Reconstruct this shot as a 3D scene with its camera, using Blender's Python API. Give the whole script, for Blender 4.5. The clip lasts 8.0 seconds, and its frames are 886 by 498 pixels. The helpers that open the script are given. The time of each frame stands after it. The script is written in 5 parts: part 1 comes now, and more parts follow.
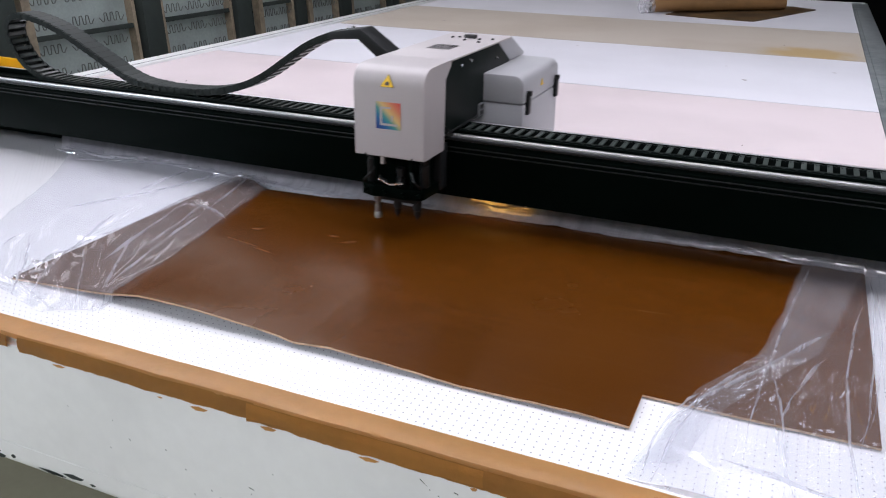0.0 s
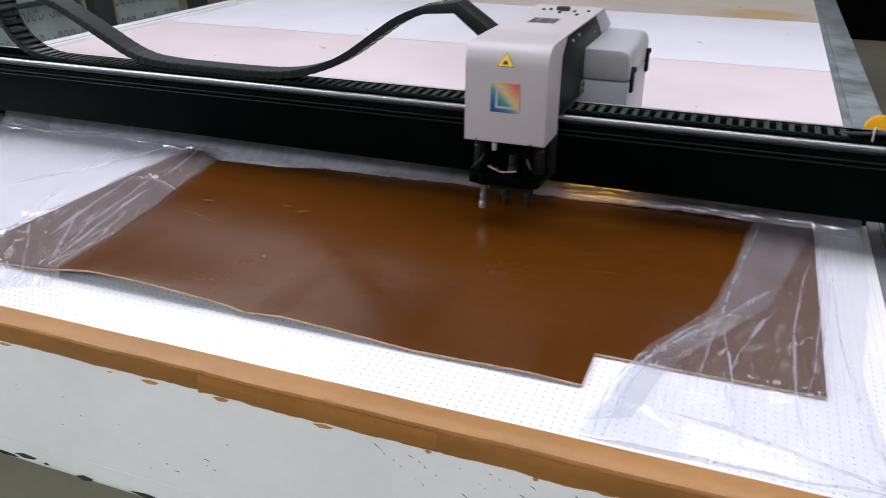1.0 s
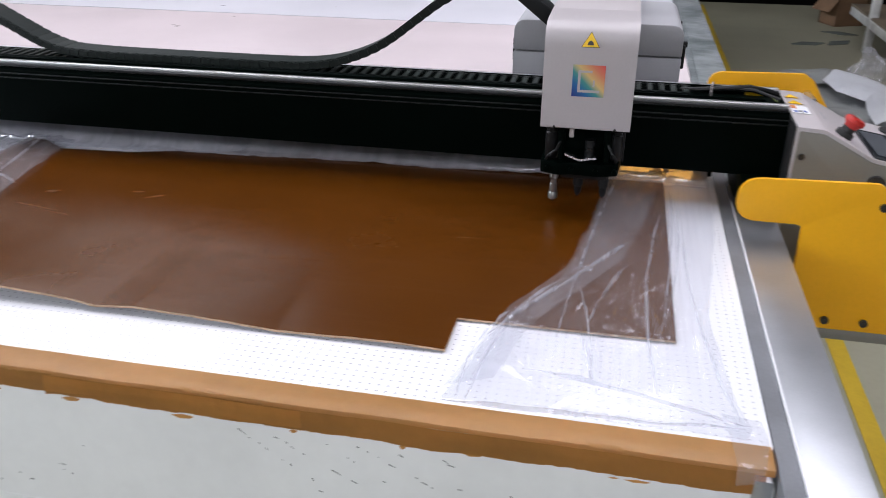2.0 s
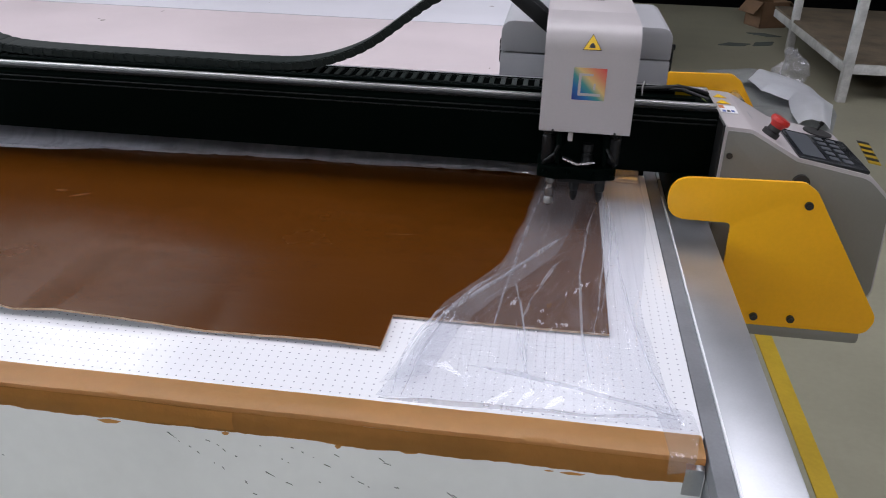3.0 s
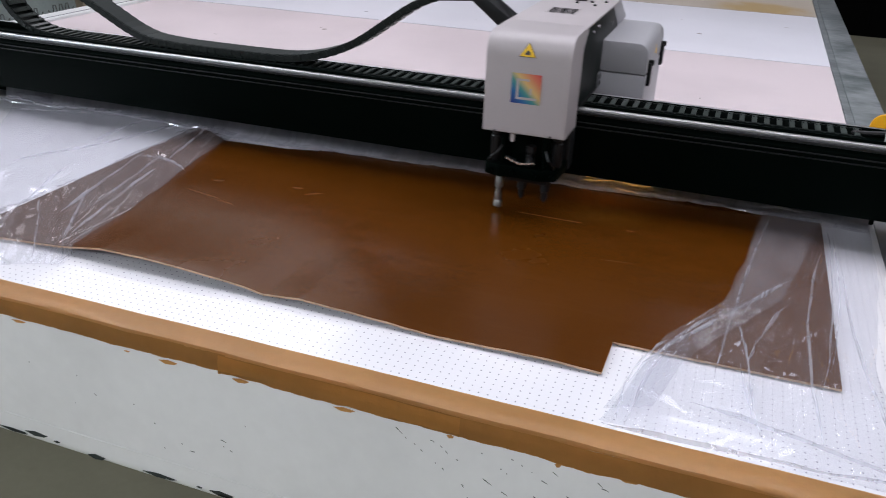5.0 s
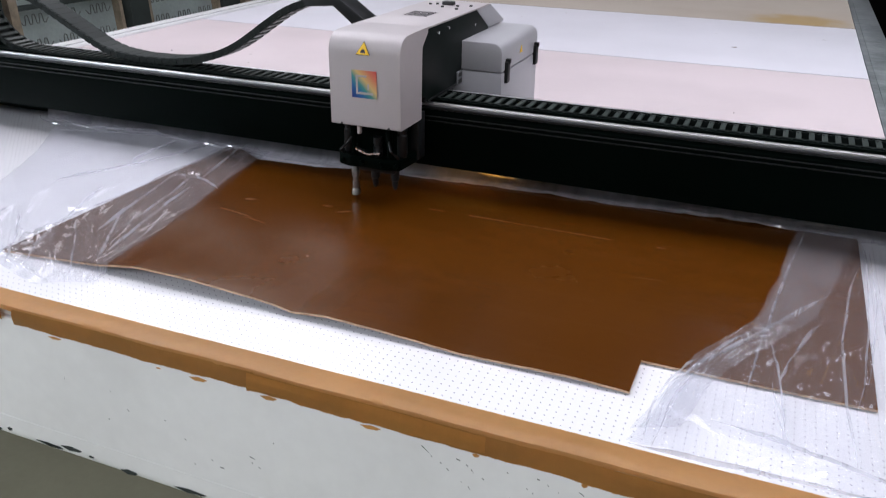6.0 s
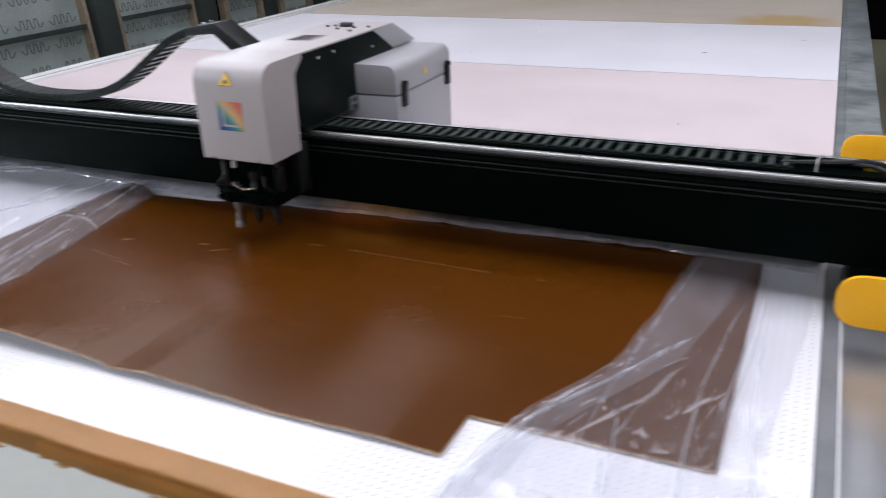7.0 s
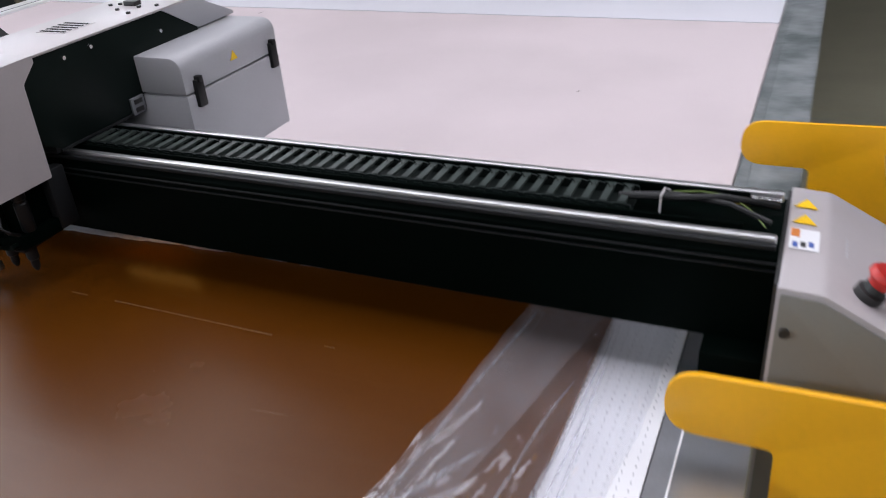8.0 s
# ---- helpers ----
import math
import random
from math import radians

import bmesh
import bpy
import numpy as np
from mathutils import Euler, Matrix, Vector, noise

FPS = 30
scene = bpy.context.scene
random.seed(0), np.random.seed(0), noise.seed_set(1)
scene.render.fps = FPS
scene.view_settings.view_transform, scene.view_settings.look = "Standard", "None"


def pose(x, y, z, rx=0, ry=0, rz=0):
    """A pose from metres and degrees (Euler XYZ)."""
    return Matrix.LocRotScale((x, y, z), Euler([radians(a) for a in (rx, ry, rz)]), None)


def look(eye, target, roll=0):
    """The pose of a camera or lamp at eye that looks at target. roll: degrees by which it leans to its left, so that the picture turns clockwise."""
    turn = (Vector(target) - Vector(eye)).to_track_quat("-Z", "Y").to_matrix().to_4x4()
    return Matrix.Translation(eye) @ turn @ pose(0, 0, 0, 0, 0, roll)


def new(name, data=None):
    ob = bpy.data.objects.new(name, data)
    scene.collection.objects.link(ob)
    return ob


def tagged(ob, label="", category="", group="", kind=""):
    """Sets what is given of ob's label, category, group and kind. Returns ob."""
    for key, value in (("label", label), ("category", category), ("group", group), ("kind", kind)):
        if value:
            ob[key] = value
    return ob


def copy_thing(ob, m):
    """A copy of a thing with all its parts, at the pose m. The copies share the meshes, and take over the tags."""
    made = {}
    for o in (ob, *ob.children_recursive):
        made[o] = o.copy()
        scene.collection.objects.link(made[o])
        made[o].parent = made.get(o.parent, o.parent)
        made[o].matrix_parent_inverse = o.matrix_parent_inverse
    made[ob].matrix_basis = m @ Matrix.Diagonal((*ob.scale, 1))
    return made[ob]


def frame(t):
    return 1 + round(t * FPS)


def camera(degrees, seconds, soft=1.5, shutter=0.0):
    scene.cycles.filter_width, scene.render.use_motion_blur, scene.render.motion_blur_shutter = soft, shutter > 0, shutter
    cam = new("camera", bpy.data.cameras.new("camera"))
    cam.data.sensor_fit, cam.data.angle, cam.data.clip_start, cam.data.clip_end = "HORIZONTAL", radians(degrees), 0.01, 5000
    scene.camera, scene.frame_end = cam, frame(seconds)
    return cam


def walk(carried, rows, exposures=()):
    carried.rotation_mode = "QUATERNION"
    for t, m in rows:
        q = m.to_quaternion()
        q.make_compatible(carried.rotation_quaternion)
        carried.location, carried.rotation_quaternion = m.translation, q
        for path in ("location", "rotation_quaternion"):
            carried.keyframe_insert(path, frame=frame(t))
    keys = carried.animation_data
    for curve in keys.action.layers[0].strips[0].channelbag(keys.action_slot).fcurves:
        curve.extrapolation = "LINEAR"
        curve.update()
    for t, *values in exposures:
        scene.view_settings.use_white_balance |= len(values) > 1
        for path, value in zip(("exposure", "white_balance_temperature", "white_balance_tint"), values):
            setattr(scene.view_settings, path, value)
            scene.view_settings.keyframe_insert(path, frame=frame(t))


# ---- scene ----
PATH = [
    (0, (-0.301, -0.888, 1.542), (-1.031, 0.806, 0.768), 0.8),
    (0.5, (-0.297, -0.888, 1.534), (-1.017, 0.794, 0.726), 0.8),
    (1, (-0.278, -0.876, 1.528), (-0.922, 0.823, 0.691), 0.3),
    (1.5, (-0.255, -0.869, 1.519), (-0.8, 0.843, 0.641), -0.4),
    (2, (-0.235, -0.856, 1.517), (-0.608, 0.896, 0.627), 0.1),
    (2.2, (-0.227, -0.849, 1.514), (-0.551, 0.912, 0.621), 0.2),
    (3.5, (-0.232, -0.854, 1.505), (-0.44, 0.932, 0.629), 2.1),
    (4, (-0.234, -0.868, 1.481), (-0.521, 0.935, 0.664), 1.5),
    (4.5, (-0.291, -0.881, 1.519), (-0.795, 0.859, 0.672), 1.3),
    (4.7, (-0.337, -0.902, 1.53), (-0.89, 0.814, 0.665), 1.8),
    (5.8, (-0.319, -0.887, 1.53), (-0.99, 0.792, 0.674), 1.1),
    (6, (-0.32, -0.894, 1.535), (-1.007, 0.788, 0.697), 0.8),
    (6.5, (-0.262, -0.849, 1.54), (-0.929, 0.869, 0.763), -2.6),
    (7, (-0.058, -0.647, 1.525), (-0.844, 1.005, 0.718), -2.4),
    (7.3, (0.051, -0.523, 1.534), (-0.633, 1.149, 0.695), -3.6),
    (7.5, (0.087, -0.41, 1.539), (-0.498, 1.288, 0.659), -5.6),
    (7.7, (0.089, -0.299, 1.535), (-0.545, 1.356, 0.609), -4.5),
    (8, (0.109, -0.144, 1.553), (-0.656, 1.42, 0.57), -4.9),
]
cam = camera(57.1, 8.0, soft=0.95, shutter=0.5)
walk(cam, [(t, look(eye, target, roll)) for t, eye, target, roll in PATH],
     exposures=[(0.0, 0.0), (2.0, 0.0), (3.3, -0.38), (4.0, -0.38), (4.7, -0.32), (5.8, -0.10), (7.0, -0.08), (7.6, -0.12), (8.0, -0.22)])

# ---- sizes of the hall and the machine ----
T = 0.85            # top of the cutting table
XL = -3.06          # left edge of the working surface (right edge is x = 0)
YE = 6.95           # far end of the table
SHIFT = 0.022       # how far back the gantry stands before it steps forward
HALL = (-9.0, 8.0, -8.0, 13.5, 5.6)

# ---- world and light ----
world = bpy.data.worlds.new("sky")
scene.world = world
world.use_nodes = True
wn = world.node_tree.nodes
sky = wn.new("ShaderNodeTexSky")
sky.sky_type = "NISHITA"
sky.sun_disc = False
sky.sun_elevation = radians(40)
sky.sun_rotation = radians(250)
wn["Background"].inputs["Strength"].default_value = 0.12
world.node_tree.links.new(sky.outputs["Color"], wn["Background"].inputs["Color"])


def area(name, x, y, z, sx, sy, watts, colour, rx=0, ry=0, rz=0):
    data = bpy.data.lights.new(name, "AREA")
    data.shape, data.size, data.size_y, data.energy, data.color = "RECTANGLE", sx, sy, watts, colour
    ob = new(name, data)
    ob.matrix_world = pose(x, y, z, rx, ry, rz)
    return ob


TUBE = (0.915, 0.905, 1.0)
DAY = (0.80, 0.90, 1.0)
LAMPS = [(x, y) for y in (4.95, 6.9, -5.2, 0.7, 1.5, 2.3) for x in (-4.15, 0.12, 4.4)]
# broad unseen lamps in place of tube rows; the first fills the front
area("tube_row_fill", -0.15, -5.2, 4.36, 11.8, 1.6, 420, TUBE)
area("tube_row_fill", -1.2, 1.5, 4.36, 9.8, 2.6, 310, TUBE)
area("skylight", -6.6, 6.15, HALL[4] + 0.05, 4.6, 6.3, 125, (1.0, 0.95, 0.90))
WINDOWS = [(-4.0, 1.6), (0.6, 1.6), (5.2, 1.6), (9.4, 1.4)]
for wy, half in WINDOWS:
    area("window_light", HALL[0] + 0.12, wy, 3.7, 1.7, 2 * half - 0.1, 320, DAY, 0, -90, 0)

# ---- materials ----


def material(name, colour, rough=0.5, metal=0.0, vary=0.12, scale=6.0, fine=120.0, bump=0.05, spec=0.5, coat=0.0, tint=None, mark=0.0, span=0.09):
    """A surface with broad stains and fine grain, in metres. tint: the colour of the stains."""
    m = bpy.data.materials.new(name)
    m.use_nodes = True
    n, l = m.node_tree.nodes, m.node_tree.links
    b = n["Principled BSDF"]
    co = n.new("ShaderNodeTexCoord")
    big, small = n.new("ShaderNodeTexNoise"), n.new("ShaderNodeTexNoise")
    for tex, s, d in ((big, scale, 6.0), (small, fine, 3.0)):
        tex.inputs["Scale"].default_value, tex.inputs["Detail"].default_value = s, d
        l.new(co.outputs["Object"], tex.inputs["Vector"])
    mix = n.new("ShaderNodeMix")
    mix.data_type = "RGBA"
    dark = tint if tint else tuple(c * (1 - 2.2 * vary) for c in colour)
    mix.inputs["A"].default_value = (*dark, 1)
    mix.inputs["B"].default_value = (*colour, 1)
    ramp = n.new("ShaderNodeMapRange")
    ramp.inputs["From Min"].default_value, ramp.inputs["From Max"].default_value = 0.32 - mark, 0.58 - mark
    l.new(big.outputs["Fac"], ramp.inputs["Value"])
    l.new(ramp.outputs["Result"], mix.inputs["Factor"])
    grain = n.new("ShaderNodeMix")
    grain.data_type, grain.blend_type = "RGBA", "MULTIPLY"
    grain.inputs["Factor"].default_value = min(1.0, vary * 2)
    l.new(mix.outputs["Result"], grain.inputs["A"])
    l.new(small.outputs["Fac"], grain.inputs["B"])
    gain = n.new("ShaderNodeMix")
    gain.data_type, gain.blend_type = "RGBA", "MULTIPLY"
    gain.inputs["Factor"].default_value = 1.0
    k = 1 + min(1.0, vary * 2) * 0.9
    gain.inputs["B"].default_value = (k, k, k, 1)
    l.new(grain.outputs["Result"], gain.inputs["A"])
    l.new(gain.outputs["Result"], b.inputs["Base Color"])
    rr = n.new("ShaderNodeMapRange")
    rr.inputs["To Min"].default_value, rr.inputs["To Max"].default_value = max(0.02, rough - span), min(1, rough + span)
    l.new(big.outputs["Fac"], rr.inputs["Value"])
    l.new(rr.outputs["Result"], b.inputs["Roughness"])
    b.inputs["Metallic"].default_value = metal
    b.inputs["Specular IOR Level"].default_value = spec
    b.inputs["Coat Weight"].default_value = coat
    if bump:
        bp = n.new("ShaderNodeBump")
        bp.inputs["Strength"].default_value, bp.inputs["Distance"].default_value = bump, 0.004
        l.new(small.outputs["Fac"], bp.inputs["Height"])
        l.new(bp.outputs["Normal"], b.inputs["Normal"])
    return m


def glowing(name, colour, strength):
    m = bpy.data.materials.new(name)
    m.use_nodes = True
    b = m.node_tree.nodes["Principled BSDF"]
    b.inputs["Base Color"].default_value = (0.02, 0.02, 0.02, 1)
    b.inputs["Emission Color"].default_value, b.inputs["Emission Strength"].default_value = (*colour, 1), strength
    return m


def perforated(name):
    """White coated vacuum mat with small dark suction holes on a square grid."""
    m = material(name, (0.84, 0.84, 0.87), 0.22, vary=0.02, scale=2.5, fine=300, bump=0.02, spec=0.4, span=0.03, coat=1.0)
    n, l = m.node_tree.nodes, m.node_tree.links
    b = n["Principled BSDF"]
    b.inputs["Coat Roughness"].default_value = 0.04
    geo = n.new("ShaderNodeNewGeometry")
    sep = n.new("ShaderNodeSeparateXYZ")
    l.new(geo.outputs["Position"], sep.inputs[0])
    parts = []
    for axis in ("X", "Y"):
        w = n.new("ShaderNodeMath")
        w.operation = "PINGPONG"
        w.inputs[1].default_value = 0.00675
        l.new(sep.outputs[axis], w.inputs[0])
        s = n.new("ShaderNodeMath")
        s.operation = "POWER"
        s.inputs[1].default_value = 2.0
        l.new(w.outputs[0], s.inputs[0])
        parts.append(s)
    add = n.new("ShaderNodeMath")
    add.operation = "ADD"
    l.new(parts[0].outputs[0], add.inputs[0])
    l.new(parts[1].outputs[0], add.inputs[1])
    less = n.new("ShaderNodeMath")
    less.operation = "LESS_THAN"
    less.inputs[1].default_value = 0.0012 ** 2
    l.new(add.outputs[0], less.inputs[0])
    old = b.inputs["Base Color"].links[0].from_socket
    mix = n.new("ShaderNodeMix")
    mix.data_type = "RGBA"
    mix.inputs["B"].default_value = (0.22, 0.22, 0.27, 1)
    l.new(less.outputs[0], mix.inputs["Factor"])
    l.new(old, mix.inputs["A"])
    l.new(mix.outputs["Result"], b.inputs["Base Color"])
    return m


def leather(name):
    """Smooth finished hide: warm brown, faint mottling, scuffs and creases."""
    m = material(name, (0.081, 0.0236, 0.0012), 0.26, vary=0.10, scale=3.2, fine=420, bump=0.05, spec=0.24, tint=(0.068, 0.0198, 0.0010), span=0.04)
    n, l = m.node_tree.nodes, m.node_tree.links
    b = n["Principled BSDF"]
    b.inputs["Specular Tint"].default_value = (1.0, 0.92, 0.85, 1)
    b.inputs["Specular IOR Level"].default_value = 0.36
    co = n.new("ShaderNodeTexCoord")
    mp = n.new("ShaderNodeMapping")
    mp.inputs["Scale"].default_value = (1.2, 9, 1)
    mp.inputs["Rotation"].default_value = (0, 0, 0.25)
    nz = n.new("ShaderNodeTexNoise")
    nz.inputs["Scale"].default_value, nz.inputs["Detail"].default_value = 5, 8
    nz.inputs["Distortion"].default_value = 0.6
    l.new(co.outputs["Object"], mp.inputs[0])
    l.new(mp.outputs[0], nz.inputs["Vector"])
    r = n.new("ShaderNodeMapRange")
    r.inputs["From Min"].default_value, r.inputs["From Max"].default_value = 0.55, 0.85
    r.inputs["To Max"].default_value = 0.22
    l.new(nz.outputs["Fac"], r.inputs["Value"])
    mix = n.new("ShaderNodeMix")
    mix.data_type = "RGBA"
    mix.inputs["B"].default_value = (0.10, 0.038, 0.012, 1)
    l.new(r.outputs["Result"], mix.inputs["Factor"])
    l.new(b.inputs["Base Color"].links[0].from_socket, mix.inputs["A"])
    l.new(mix.outputs["Result"], b.inputs["Base Color"])
    # the hide does not lie quite flat
    wave, bp = n.new("ShaderNodeTexNoise"), n.new("ShaderNodeBump")
    wave.inputs["Scale"].default_value, wave.inputs["Detail"].default_value = 11, 5
    bp.inputs["Strength"].default_value, bp.inputs["Distance"].default_value = 0.12, 0.006
    l.new(co.outputs["Object"], wave.inputs["Vector"])
    l.new(wave.outputs["Fac"], bp.inputs["Height"])
    l.new(b.inputs["Normal"].links[0].from_socket, bp.inputs["Normal"])
    l.new(bp.outputs["Normal"], b.inputs["Normal"])
    return m


def clear_film(name, haze, seed, shine=0.06):
    """Thin polythene: mostly clear, a little milky, with glossy crinkles."""
    m = bpy.data.materials.new(name)
    m.use_nodes = True
    n, l = m.node_tree.nodes, m.node_tree.links
    n.remove(n["Principled BSDF"])
    out = n["Material Output"]
    co = n.new("ShaderNodeTexCoord")
    nz = n.new("ShaderNodeTexNoise")
    nz.inputs["Scale"].default_value, nz.inputs["Detail"].default_value = 34 + 6 * seed, 3
    nz.inputs["Distortion"].default_value = 1.4
    l.new(co.outputs["Object"], nz.inputs["Vector"])
    # long creases where a stretched noise crosses its middle
    cm = n.new("ShaderNodeMapping")
    cm.inputs["Scale"].default_value = (9, 2.4, 8)
    cm.inputs["Rotation"].default_value = (0, 0, -0.35 + 0.3 * seed)
    cr = n.new("ShaderNodeTexNoise")
    cr.inputs["Scale"].default_value, cr.inputs["Detail"].default_value, cr.inputs["Distortion"].default_value = 1.0, 2.2, 0.6
    l.new(co.outputs["Object"], cm.inputs[0])
    l.new(cm.outputs[0], cr.inputs["Vector"])
    off, ridge = n.new("ShaderNodeMath"), n.new("ShaderNodeMath")
    off.operation, ridge.operation = "SUBTRACT", "ABSOLUTE"
    off.inputs[1].default_value = 0.5
    l.new(cr.outputs["Fac"], off.inputs[0])
    l.new(off.outputs[0], ridge.inputs[0])
    sm = n.new("ShaderNodeMath")
    sm.operation = "MULTIPLY_ADD"
    sm.inputs[1].default_value = -4.0
    l.new(ridge.outputs[0], sm.inputs[0])
    l.new(nz.outputs["Fac"], sm.inputs[2])
    bp = n.new("ShaderNodeBump")
    bp.inputs["Strength"].default_value, bp.inputs["Distance"].default_value = 0.045, 0.010
    l.new(sm.outputs[0], bp.inputs["Height"])
    clear, milk, gloss = n.new("ShaderNodeBsdfTransparent"), n.new("ShaderNodeBsdfDiffuse"), n.new("ShaderNodeBsdfGlossy")
    clear.inputs["Color"].default_value = (0.965, 0.972, 0.985, 1)
    milk.inputs["Color"].default_value = (0.90, 0.89, 0.95, 1)
    gloss.inputs["Roughness"].default_value = 0.10
    pass_on, both = n.new("ShaderNodeBsdfTranslucent"), n.new("ShaderNodeMixShader")
    pass_on.inputs["Color"].default_value = (0.90, 0.89, 0.95, 1)
    both.inputs[0].default_value = 0.5
    l.new(milk.outputs[0], both.inputs[1])
    l.new(pass_on.outputs[0], both.inputs[2])
    l.new(bp.outputs["Normal"], gloss.inputs["Normal"])
    mp = n.new("ShaderNodeMapping")
    mp.inputs["Scale"].default_value = (26, 7, 10)
    mp.inputs["Rotation"].default_value = (0, 0, 0.25)
    st = n.new("ShaderNodeTexNoise")
    st.inputs["Scale"].default_value, st.inputs["Detail"].default_value, st.inputs["Distortion"].default_value = 1.0, 5, 0.8
    l.new(co.outputs["Object"], mp.inputs[0])
    l.new(mp.outputs[0], st.inputs["Vector"])
    r = n.new("ShaderNodeMapRange")
    r.inputs["From Min"].default_value, r.inputs["From Max"].default_value = 0.3, 0.72
    r.inputs["To Min"].default_value, r.inputs["To Max"].default_value = haze * 0.8, haze * 1.25
    l.new(st.outputs["Fac"], r.inputs["Value"])
    a = n.new("ShaderNodeMixShader")
    l.new(r.outputs["Result"], a.inputs[0])
    l.new(clear.outputs[0], a.inputs[1])
    l.new(both.outputs[0], a.inputs[2])
    c = n.new("ShaderNodeMixShader")
    c.inputs[0].default_value = shine
    l.new(a.outputs[0], c.inputs[1])
    l.new(gloss.outputs[0], c.inputs[2])
    l.new(c.outputs[0], out.inputs["Surface"])
    return m


def stained(m, at, size, colour):
    """Adds one soft-edged water stain to a sheet's material."""
    n, l = m.node_tree.nodes, m.node_tree.links
    b = n["Principled BSDF"]
    co, mp = n.new("ShaderNodeTexCoord"), n.new("ShaderNodeMapping")
    mp.vector_type = "TEXTURE"
    mp.inputs["Location"].default_value, mp.inputs["Scale"].default_value = at, size
    ball, rag = n.new("ShaderNodeTexGradient"), n.new("ShaderNodeTexNoise")
    ball.gradient_type = "SPHERICAL"
    rag.inputs["Scale"].default_value, rag.inputs["Detail"].default_value = 9.0, 5.0
    l.new(co.outputs["Object"], mp.inputs[0])
    l.new(mp.outputs[0], ball.inputs[0])
    l.new(co.outputs["Object"], rag.inputs["Vector"])
    both, soak = n.new("ShaderNodeMath"), n.new("ShaderNodeMapRange")
    both.operation = "MULTIPLY"
    l.new(ball.outputs["Fac"], both.inputs[0])
    l.new(rag.outputs["Fac"], both.inputs[1])
    soak.interpolation_type = "SMOOTHSTEP"
    soak.inputs["From Min"].default_value, soak.inputs["From Max"].default_value = 0.05, 0.38
    soak.inputs["To Max"].default_value = 0.9
    l.new(both.outputs[0], soak.inputs["Value"])
    mix = n.new("ShaderNodeMix")
    mix.data_type = "RGBA"
    mix.inputs["B"].default_value = (*colour, 1)
    l.new(soak.outputs["Result"], mix.inputs["Factor"])
    l.new(b.inputs["Base Color"].links[0].from_socket, mix.inputs["A"])
    l.new(mix.outputs["Result"], b.inputs["Base Color"])
    return m


def rainbow(name):
    """The printed emblem: colours that run from cyan through blue and green to orange and red."""
    m = bpy.data.materials.new(name)
    m.use_nodes = True
    n, l = m.node_tree.nodes, m.node_tree.links
    co = n.new("ShaderNodeTexCoord")
    sep = n.new("ShaderNodeSeparateXYZ")
    l.new(co.outputs["Object"], sep.inputs[0])
    add = n.new("ShaderNodeMath")
    add.operation = "MULTIPLY_ADD"
    add.inputs[1].default_value = 1.0
    l.new(sep.outputs["X"], add.inputs[0])
    l.new(sep.outputs["Z"], add.inputs[2])
    r = n.new("ShaderNodeMapRange")
    r.inputs["From Min"].default_value, r.inputs["From Max"].default_value = -0.058, 0.058
    l.new(add.outputs[0], r.inputs["Value"])
    ramp = n.new("ShaderNodeValToRGB")
    e = ramp.color_ramp.elements
    e[0].position, e[0].color = 0.0, (0.006, 0.012, 0.17, 1)
    e[1].position, e[1].color = 1.0, (0.62, 0.06, 0.07, 1)
    for p, c in ((0.25, (0.01, 0.12, 0.32)), (0.42, (0.06, 0.28, 0.26)), (0.58, (0.66, 0.46, 0.18)), (0.8, (0.64, 0.20, 0.11))):
        k = e.new(p)
        k.color = (*c, 1)
    l.new(r.outputs["Result"], ramp.inputs["Fac"])
    b = n["Principled BSDF"]
    l.new(ramp.outputs["Color"], b.inputs["Base Color"])
    b.inputs["Roughness"].default_value = 0.4
    return m


M_MAT = perforated("vacuum_mat")
M_PINK = material("felt_rose", (0.57, 0.498, 0.51), 0.75, vary=0.05, scale=1.6, fine=260, bump=0.08)
M_FELT = material("felt_white", (0.62, 0.615, 0.66), 0.7, vary=0.04, scale=1.5, fine=260, bump=0.08)
M_BEIGE = material("felt_beige", (0.45, 0.40, 0.345), 0.75, vary=0.06, scale=1.4, fine=260, bump=0.08, tint=(0.40, 0.345, 0.285))
M_BEIGE = stained(M_BEIGE, (-0.27, 3.90, T), (0.34, 0.36, 1.0), (0.40, 0.275, 0.12))
M_SMUDGE = material("grey_smudge", (0.34, 0.30, 0.28), 0.8, vary=0.2, scale=40, fine=200)
M_LEATHER = leather("brown_leather")
M_SCUFF = material("scuffed_leather", (0.115, 0.048, 0.016), 0.45, vary=0.2, scale=60, fine=400, spec=0.2)
M_UNDER = material("leather_underside", (0.07, 0.045, 0.028), 0.9, vary=0.15, scale=20, fine=300)
M_UNDER2 = material("dark_hide_back", (0.105, 0.060, 0.020), 0.5, vary=0.2, scale=5, fine=200, tint=(0.028, 0.015, 0.007), mark=-0.06)
M_TAN = material("tan_hide", (0.20, 0.105, 0.038), 0.5, vary=0.1, scale=7, fine=200)
M_EDGE = material("leather_edge", (0.50, 0.34, 0.22), 0.85, vary=0.15, scale=40, fine=400)
M_TAPE = material("brown_tape", (0.66, 0.360, 0.130), 0.34, vary=0.05, scale=5, fine=60, bump=0.25)
# tape on the front: the upright face's shade is in the darker brown
M_TAPE_FRONT = material("brown_tape_shaded", (0.47, 0.225, 0.055), 0.36, vary=0.08, scale=7, fine=60, bump=0.25)
M_TAPE3 = material("brown_tape_torn", (0.52, 0.245, 0.055), 0.36, vary=0.08, scale=9, fine=60, bump=0.3)
M_ENAMEL = material("white_enamel", (0.755, 0.77, 0.765), 0.32, vary=0.04, scale=3.5, fine=40, bump=0.02)
